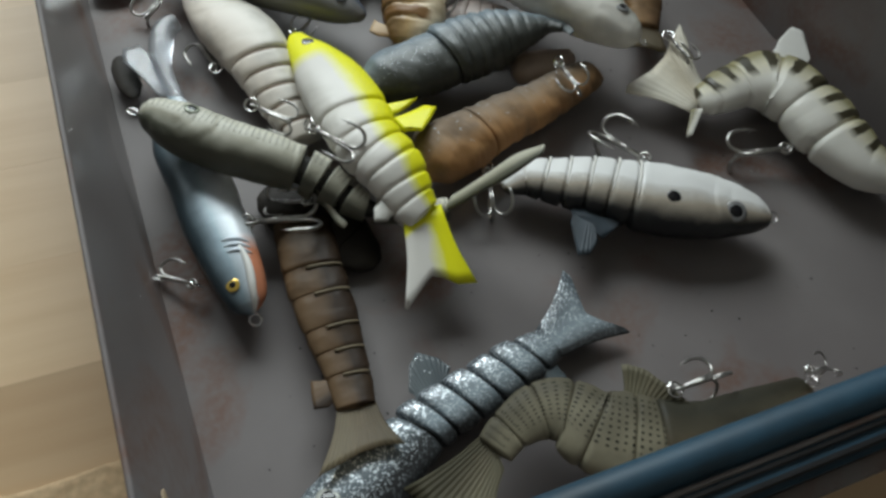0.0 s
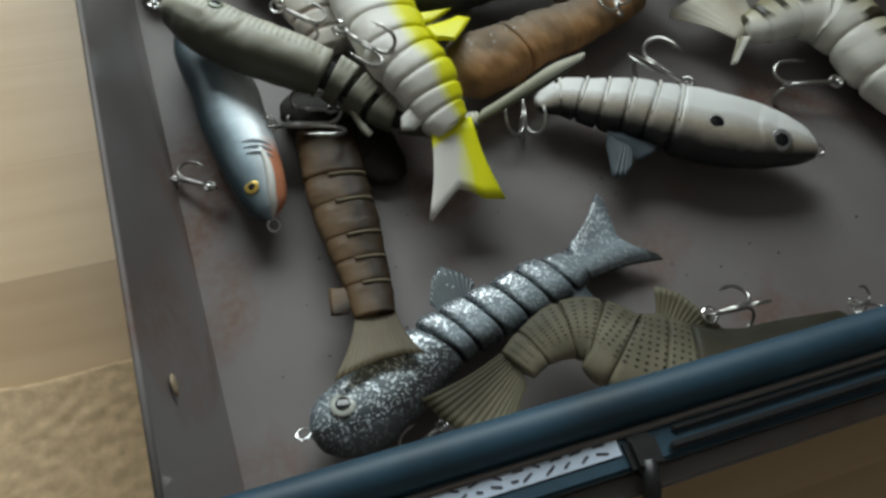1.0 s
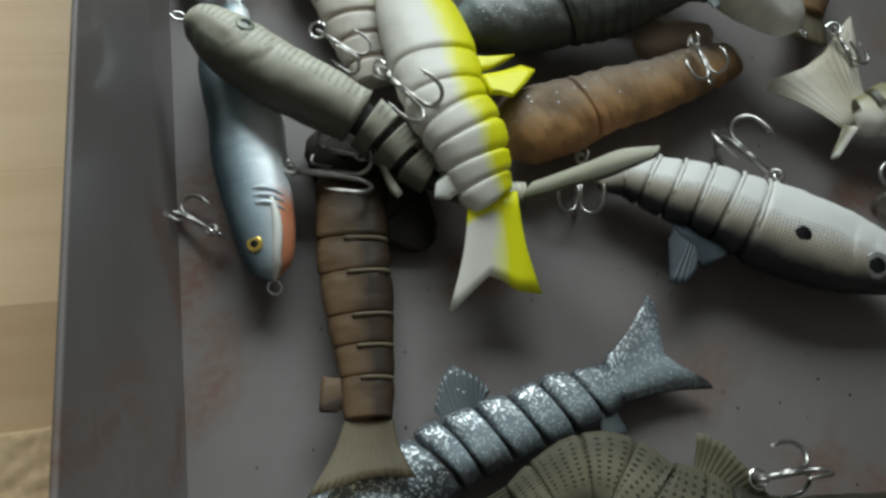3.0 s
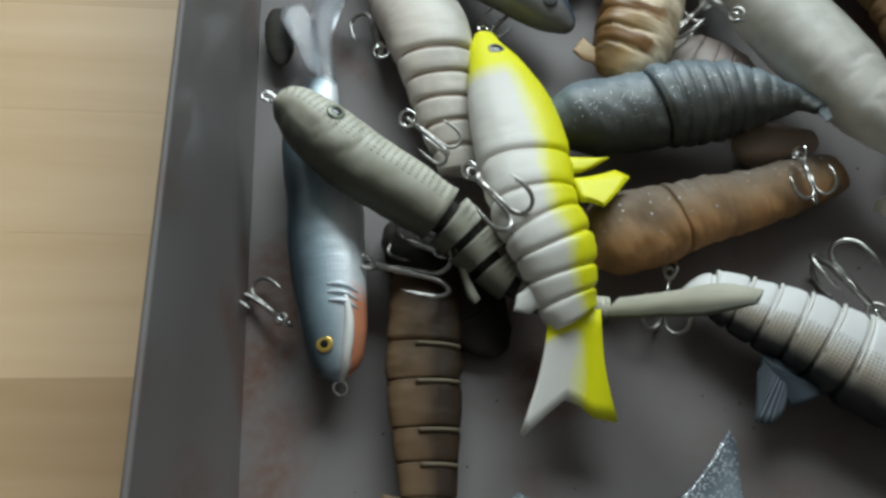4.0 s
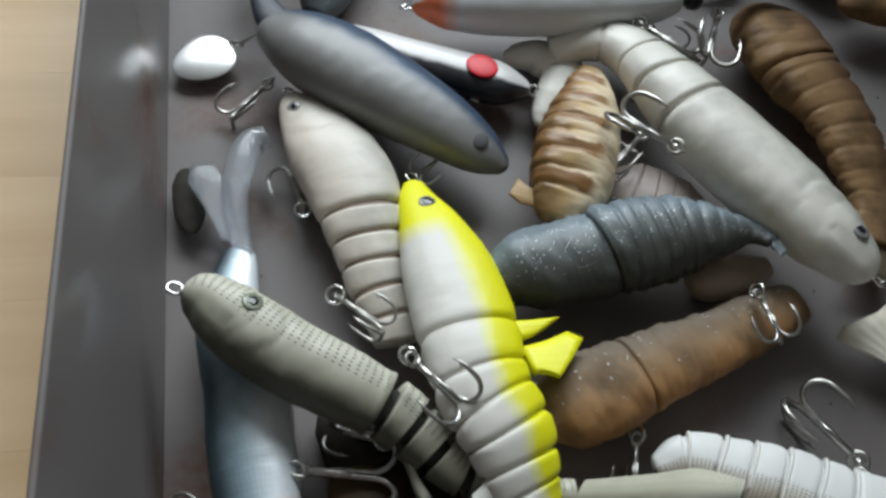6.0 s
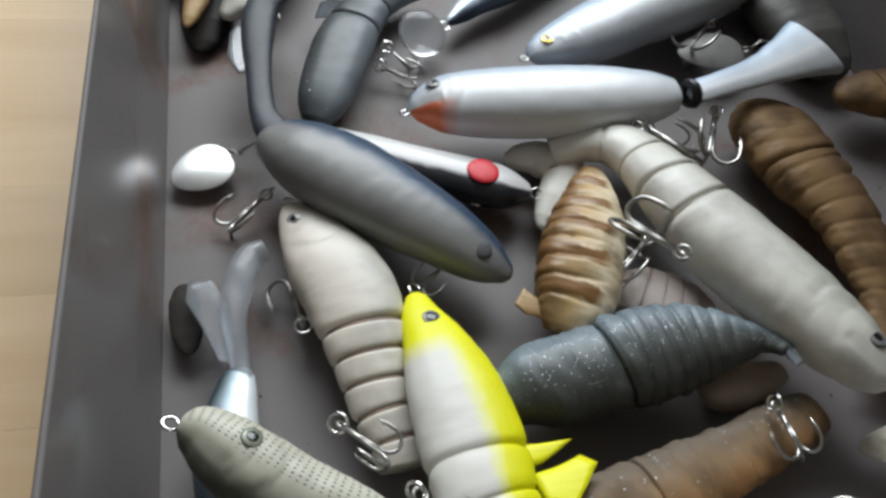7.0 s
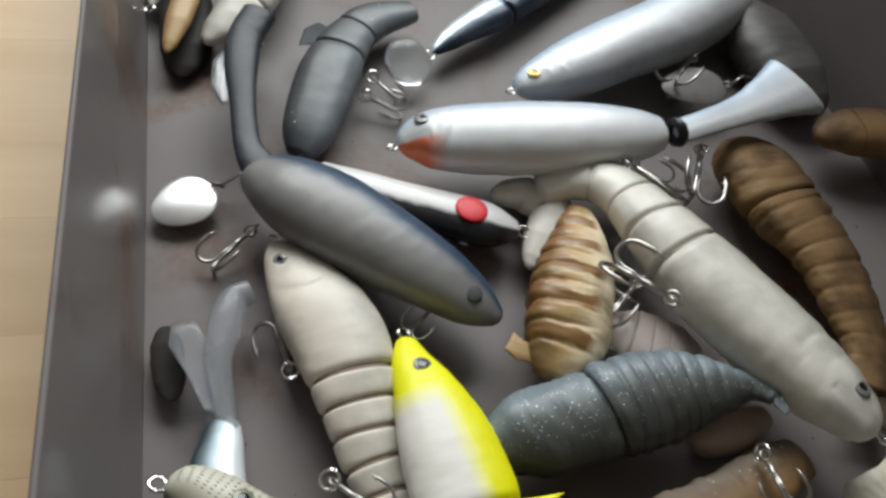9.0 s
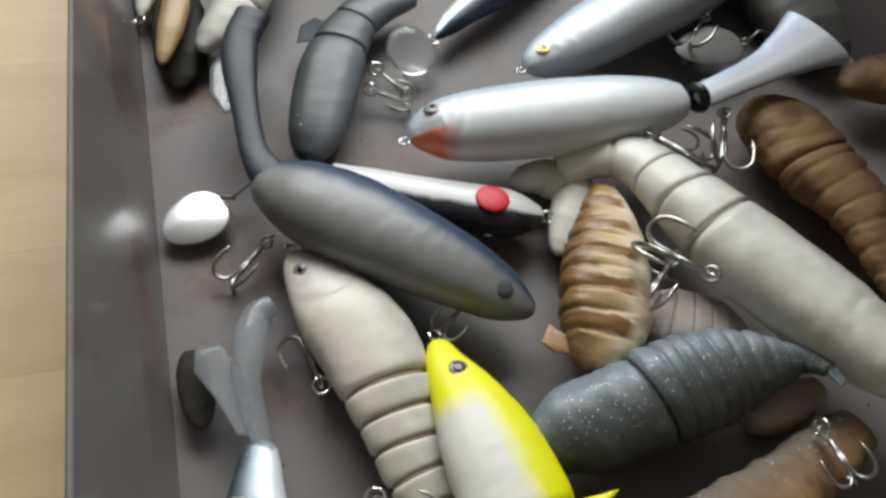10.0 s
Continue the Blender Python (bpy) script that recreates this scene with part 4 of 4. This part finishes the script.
# added black filler that deepens the corner's shade below the tan tail
shade, _ = lure("black soft lure added to darken the shaded tray corner", [q[:3] for q in [(0.0140, 0.5335, 0.0050, 0.0180), (0.0100, 0.5085, 0.0060, 0.0189), (0.0100, 0.4785, 0.0060, 0.0160), (0.0075, 0.4530, 0.0050, 0.0086)]], 0.028, UNDER, "oval", ties=False, flat=0.45, dorsal=1)
# black piece laid in place of the shadow left of the clear tail
shadow_piece, _ = lure("short black piece standing in for shadow on the tray floor", [q[:3] for q in [(0.0035, 0.3080, 0.0080, 0.0069), (0.0070, 0.2755, 0.0080, 0.0073)]], 0.013, UNDER, "oval", ties=False, flat=0.3, dorsal=1)
stub, _ = lure("pale brown stubby soft lure half hidden beneath the pile", [(0.2065, 0.2425, 0.0080, 0.0032), (0.2135, 0.2405, 0.0100, 0.0097), (0.2295, 0.2410, 0.0100, 0.0092), (0.2455, 0.2450, 0.0090, 0.0046)], 0, STUB, ties=False, flat=0.8, dorsal=1)
bone, _ = lure("bone white jointed swimbait lying on the tray floor", [(0.0480, 0.3425, 0.0140, 0.0033), (0.0520, 0.3295, 0.0170, 0.0101), (0.0615, 0.3090, 0.0180, 0.0175), (0.0690, 0.2925, 0.0180, 0.0189), (0.0720, 0.2795, 0.0180, 0.0179), (0.0735, 0.2700, 0.0180, 0.0164), (0.0755, 0.2570, 0.0170, 0.0144), (0.0775, 0.2425, 0.0160, 0.0125), (0.0805, 0.2300, 0.0150, 0.0105), (0.0820, 0.2195, 0.0140, 0.0089)], 0, BONE,
    cuts=(0.570, 0.657, 0.745, 0.833, 0.920, ), eyes=(0.12, -0.35, 0.003, EYE_GREY), dorsal=1, core=BONE_JOINT, rough=0.02, gap=0.012, pillow=0.03, gill=0.26, flat=0.6)
hook(bone, (0.0503, 0.2811, 0.0120), (0.0436, 0.3178, 0.0100), 26, 80)

# ---- lures, back of the tray ----
gun, _ = lure("gunmetal grey wake lure with a dark blue back", [(0.1370, 0.2950, 0.0180, 0.0033), (0.1260, 0.3025, 0.0210, 0.0109), (0.1105, 0.3150, 0.0240, 0.0155), (0.0905, 0.3305, 0.0260, 0.0186), (0.0715, 0.3465, 0.0260, 0.0200), (0.0560, 0.3595, 0.0260, 0.0178), (0.0450, 0.3705, 0.0250, 0.0122), (0.0400, 0.3765, 0.0240, 0.0070)][:-1] + [(0.0425, 0.3750, 0.0240, 0.0080)], 0, GUN,
    eyes=(0.13, -0.15, 0.0040, EYE_DIM, 0.3), dorsal=-1, flat=0.7, ties=False, rough=0.015)
gt = Body([(0.0470, 0.3690, 0.0240, 0.0090), (0.0415, 0.3790, 0.0245, 0.0078)] + [(0.0400, 0.3765, 0.0240, 0.0086), (0.0380, 0.3905, 0.0250, 0.0061), (0.0370, 0.4130, 0.0260, 0.0060), (0.0370, 0.4390, 0.0270, 0.0080), (0.0395, 0.4580, 0.0280, 0.0085), (0.0475, 0.4750, 0.0300, 0.0085)][1:], flat=0.55, dorsal=-1)
bm = gt.loft(0, 1, (1, 0.6))
bmesh.ops.translate(bm, vec=gt.base - gun.location, verts=bm.verts)
tail = part("soft_tail", bm, RUBBER, gun, "dark soft plastic tail")
bm = webbed(gt, 0.6, [(-22.0, 5.0), (16.0, 6.0)], [(-20.0, -9.0), (-8.0, -14.0), (8.0, -13.0), (16.0, -8.0)], 1.2)
bmesh.ops.translate(bm, vec=gt.base - gun.location, verts=bm.verts)
part("side_web", bm, CLEAR, tail, "clear soft plastic web")
hook(gun, (0.0400, 0.3530, 0.0120), (0.0230, 0.3390, 0.0060), 26, 15)
hook(gun, (0.1126, 0.3049, 0.0200), (0.1007, 0.2960, 0.0160), 18, 45)
minnow, mb = lure("white minnow lure with a black back and red eye patch", [(0.1580, 0.3435, 0.0140, 0.0040), (0.1440, 0.3465, 0.0150, 0.0112), (0.1235, 0.3530, 0.0160, 0.0117), (0.1030, 0.3605, 0.0170, 0.0105), (0.0835, 0.3705, 0.0170, 0.0087), (0.0685, 0.3825, 0.0160, 0.0040)], 0, MINNOW, dorsal=1, rough=0.01, gill=0.3)
eye(minnow, mb, 0.25, -0.05, 0.0076, RED, 0.3)
bm = bmesh.new()
ring(bm, Vector((0.1314, 0.3417, 0.0120)) - minnow.location, (0.2, 0.3, 1), 0.0036, 0.0009)
part("belly_ring", bm, BRIGHT, minnow)
silver, _ = lure("silver minnow lure with an orange throat and paddle tail", [(0.1060, 0.3880, 0.0240, 0.0042), (0.1150, 0.3900, 0.0250, 0.0118), (0.1270, 0.3895, 0.0270, 0.0164), (0.1510, 0.3885, 0.0280, 0.0188), (0.1785, 0.3870, 0.0300, 0.0193), (0.2050, 0.3860, 0.0320, 0.0175), (0.2270, 0.3850, 0.0340, 0.0133), (0.2395, 0.3840, 0.0360, 0.0075)], 0, SILVER,
    eyes=(0.10, 0.40, 0.0042, EYE_GREY, 0.45), flat=0.7, gill=0.19, dorsal=1, rough=0.012)
st = Body([(0.2450, 0.3845, 0.0360, 0.0073), (0.2650, 0.3905, 0.0370, 0.0078), (0.2885, 0.3990, 0.0370, 0.0096), (0.3060, 0.4060, 0.0380, 0.0135), (0.3180, 0.4110, 0.0390, 0.0174), (0.3270, 0.4145, 0.0400, 0.0211)], flat=0.3, dorsal=1)
bm = st.loft(0, 1, (1, 0.6))
bmesh.ops.translate(bm, vec=st.base - silver.location, verts=bm.verts)
tail = part("soft_tail", bm, SILVER_PLAIN, silver, "silver blue soft tail")
bm = bmesh.new()
q, d, back, side = st.axes(0.0)
ring(bm, q + st.base - silver.location, d, 0.0052, 0.0026)
part("collar", bm, BLACK, silver, "dark joint collar")
hook(silver, (0.2260, 0.3810, 0.0180), (0.2496, 0.3654, 0.0120), 22, 20)
hook(silver, (0.2600, 0.3800, 0.0300), (0.2440, 0.3450, 0.0240), 34, 50)
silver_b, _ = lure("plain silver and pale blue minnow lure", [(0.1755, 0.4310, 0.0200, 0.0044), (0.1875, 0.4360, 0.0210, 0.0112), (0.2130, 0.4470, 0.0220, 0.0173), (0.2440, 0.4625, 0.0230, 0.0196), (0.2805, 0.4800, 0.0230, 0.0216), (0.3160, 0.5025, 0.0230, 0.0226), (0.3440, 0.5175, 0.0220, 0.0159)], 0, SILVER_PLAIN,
    tail=(0.010, 0.016, -0.3, SILVER_PLAIN, 0.0), eyes=(0.06, 0.05, 0.0036, EYE_GOLD), flat=0.7, gill=0.15, dorsal=1, rough=0.012)
hook(silver_b, (0.2950, 0.4630, 0.0200), (0.2570, 0.4250, 0.0140), 34, 15)
slate, _ = lure("dark slate jointed lure lying on its side", [(0.0610, 0.3925, 0.0120, 0.0054), (0.0660, 0.4050, 0.0140, 0.0121), (0.0735, 0.4270, 0.0150, 0.0150), (0.0820, 0.4505, 0.0160, 0.0153), (0.0935, 0.4740, 0.0150, 0.0131), (0.1080, 0.4900, 0.0150, 0.0115), (0.1330, 0.5015, 0.0140, 0.0074)], 0, SLATE,
    cuts=(0.532, 0.698, ), dorsal=1, core=SLATE, pillow=0.05, rough=0.015, webs=(("dorsal_fin", DARK_FIN, 1.6, 0.0, 0.60, [(-7.8, 14.0), (11.4, 13.4)], [(-13.1, 20.3), (0.8, 23.7), (10.6, 19.6)]),))
hook(slate, (0.0971, 0.4372, 0.0100), (0.1185, 0.4269, 0.0060), 22, 15)
hook(slate, (0.1018, 0.4456, 0.0160), (0.1131, 0.4352, 0.0100), 18, 50)
stick, _ = lure("dark blue and silver jointed stick lure with a clear round lip", [(0.1390, 0.4685, 0.0120), (0.1589, 0.4860, 0.0130), (0.1822, 0.5017, 0.0140), (0.2133, 0.5273, 0.0140), (0.2531, 0.5603, 0.0130), (0.2967, 0.5938, 0.0120)], 0.024, STICK, "slim",
    (0.30,), None, (), None, dorsal=-1)
bm = bmesh.new()
bmesh.ops.create_uvsphere(bm, u_segments=24, v_segments=12, radius=1)
bmesh.ops.transform(bm, matrix=Matrix.Translation(Vector((0.1234, 0.4577, 0.0140)) - stick.location) @ pose(0, 0, 0, 28, 12, 0) @ Matrix.Diagonal((0.0135, 0.0135, 0.005, 1)), verts=bm.verts)
part("diving_lip", bm, GLASS, stick, "clear round diving lip")
gold, _ = lure("gold and brown ribbed crankbait", [(0.1890, 0.3515, 0.0180, 0.0055), (0.1825, 0.3350, 0.0210, 0.0116), (0.1740, 0.3145, 0.0230, 0.0168), (0.1655, 0.2950, 0.0240, 0.0185), (0.1595, 0.2795, 0.0230, 0.0168), (0.1535, 0.2685, 0.0210, 0.0111), (0.1525, 0.2655, 0.0180, 0.0063)], 0, GOLD,
    ties=False, flat=0.7, dorsal=-1, rough=0.05, ribs=(0.12, 0.97, 9, 0.09, -0.55), facets=0.03, webs=(("anal_fin", TAN, 2.0, 0.0, 0.80, [(6.9, 15.8), (15.5, 13.3)], [(3.7, 21.4), (12.1, 23.4), (15.2, 17.8)]),))
hook(gold, (0.1805, 0.2792, 0.0160), (0.1626, 0.2776, 0.0140), 18, 10)
pale, _ = lure("pale grey jointed swimbait curled at its tail", [(0.2711, 0.2241, 0.0340), (0.2588, 0.2401, 0.0360), (0.2424, 0.2678, 0.0360), (0.2277, 0.2952, 0.0350), (0.2154, 0.3245, 0.0340), (0.2095, 0.3480, 0.0290), (0.2010, 0.3610, 0.0260), (0.1880, 0.3665, 0.0220), (0.1720, 0.3650, 0.0170)], 0.040, PALE, "shad",
    (0.54, 0.64, 0.74, 0.86), None, (), (0.09, 0.25, 0.0042, EYE_GREY), dorsal=-1, flat=0.75, gill=.22, core=PALE, rough=0.02)
hook(pale, (0.2040, 0.2840, 0.0420), (0.1880, 0.3060, 0.0360), 34, 30)
hook(pale, (0.2120, 0.3680, 0.0340), (0.2400, 0.3500, 0.0260), 34, 40)
hook(pale, (0.1970, 0.3020, 0.0340), (0.1780, 0.2860, 0.0260), 26, 10)
amber_b, _ = lure("brown amber jointed swimbait beside the tray wall", [(0.2940, 0.3955, 0.0180, 0.0102), (0.2945, 0.3780, 0.0190, 0.0218), (0.2985, 0.3485, 0.0200, 0.0227), (0.3060, 0.3215, 0.0200, 0.0180), (0.3070, 0.2960, 0.0190, 0.0148), (0.3050, 0.2700, 0.0170, 0.0116), (0.2945, 0.2480, 0.0160, 0.0089)], 0, AMBER_BAR,
    cuts=(0.302, ), tail=(0.02, 0.026, 0.15, BROWN_FIN, 0.0), ties=False, rough=0.07, core=AMBER_BAR, flat=0.5, dorsal=1, ribs=(0.34, 0.98, 8, 0.08, -1), gap=0.003, pillow=0.03)
amber_c, _ = lure("brown amber jointed lure at the tray side", [(0.3427, 0.3973, 0.0200), (0.3637, 0.3974, 0.0220), (0.3930, 0.3950, 0.0220), (0.4216, 0.3879, 0.0200)], 0.032, AMBER_BAR, "slim",
    (0.3, 0.5, 0.7), None, (), None, ties=False, core=AMBER_BAR)
pink, _ = lure("pale pink ribbed lure half hidden in the pile", [(0.1835, 0.2934, 0.0100), (0.1950, 0.2846, 0.0120), (0.2098, 0.2769, 0.0120), (0.2257, 0.2711, 0.0110)], 0.030, PINK, "oval",
    (0.3, 0.45, 0.6, 0.75), None, (), None, ties=False, core=PINK)
ghost, _ = lure("pale translucent lure half hidden under a crankbait", [(0.1507, 0.3686, 0.0100), (0.1672, 0.3674, 0.0110), (0.1783, 0.3551, 0.0110), (0.1596, 0.3248, 0.0100)], 0.022, PALE, "oval",
    (), None, (), None, ties=False)
tan, _ = lure("tan plastic lure tail leaning in the corner", [(0.0015, 0.4596, 0.0160), (0.0066, 0.4801, 0.0180), (0.0133, 0.5108, 0.0200), (0.0191, 0.5445, 0.0220)], 0.014, TAN, "slim",
    (0.5,), None, (), None, ties=False)
cream, _ = lure("cream jointed swimbait near the tray wall", [(0.0192, 0.4697, 0.0140), (0.0323, 0.4858, 0.0160), (0.0463, 0.5116, 0.0170), (0.0573, 0.5493, 0.0170), (0.0700, 0.5995, 0.0160)], 0.030, PALE, "slim",
    (0.25, 0.4, 0.55, 0.7), None, (), None, ties=False)
hook(cream, (0.0426, 0.4831, 0.0240), (0.0451, 0.4721, 0.0220), 18, 10)
sliver, _ = lure("pale grey lure standing by the tray wall", [(-0.0079, 0.5035, 0.0100), (-0.0041, 0.5257, 0.0120), (-0.0008, 0.5636, 0.0120)], 0.012, PALE, "slim", (), None, (), None)
blue_top, _ = lure("dark blue and white lure at the back", [(0.3343, 0.5342, 0.0160), (0.3345, 0.5647, 0.0160), (0.3460, 0.6141, 0.0150), (0.3606, 0.6620, 0.0140)], 0.026, STICK, "minnow", (), None, (), None)
smoke, _ = lure("dark smoke grey soft lure by the tray side", [(0.3538, 0.5204, 0.0140), (0.3521, 0.4848, 0.0160), (0.3541, 0.4496, 0.0160), (0.3620, 0.4193, 0.0140)], 0.050, SMOKE, "oval", (), None, (), None)


# ---- spinner blades ----
def blade(label, at, long, wide, spin, mat, tilt=(0, 0)):
    ob = thing("spinner_blade", at, label, "spinner blade")
    bm = bmesh.new()
    bmesh.ops.create_uvsphere(bm, u_segments=28, v_segments=14, radius=1)
    for v in bm.verts:
        v.co = Vector((v.co.x * long / 2, v.co.y * wide / 2 * (1 + 0.18 * v.co.x), v.co.z * 0.0006 + 0.0016 * (1 - v.co.x ** 2 - v.co.y ** 2)))
    bmesh.ops.transform(bm, matrix=pose(0, 0, 0, tilt[0], tilt[1], spin), verts=bm.verts)
    part("blade", bm, mat, ob)
    bm = bmesh.new()
    tip = pose(0, 0, 0, tilt[0], tilt[1], spin) @ Vector((long / 2 + 0.002, 0, 0))
    ring(bm, tip, (0.3, 1, 0.6), 0.003, 0.0006)
    tube(bm, [tip + Vector((0.002, 0, 0)), tip + Vector((0.010, 0.004, 0.003)), tip + Vector((0.020, 0.002, 0.002))], 0.0007, 6)
    part("clevis_wire", bm, STEEL, ob)
    return ob


blade("polished silver spinner blade on the tray floor", (0.0098, 0.3713, 0.0070), 0.030, 0.025, 30, BLADE, (3, -4))
blade("dull grey spinner blade beside a silver lure", (0.2871, 0.4402, 0.0160), 0.042, 0.026, 4, DULL, (10, 0))

# ---- dirt ----
rng = random.Random(9)
bm = bmesh.new()
for k in range(140):
    x, y = rng.uniform(0.02, TX - 0.02), rng.uniform(0.02, 0.30) if k < 90 else rng.uniform(0.02, TY - 0.05)
    g = bmesh.ops.create_icosphere(bm, subdivisions=1, radius=rng.uniform(0.0002, 0.0006))
    bmesh.ops.translate(bm, vec=(x, y, 0.0001), verts=g["verts"])
tagged(part("dirt_specks", bm, CORE, None), "dark specks of dirt scattered on the tray floor", "dirt", "", "stuff")
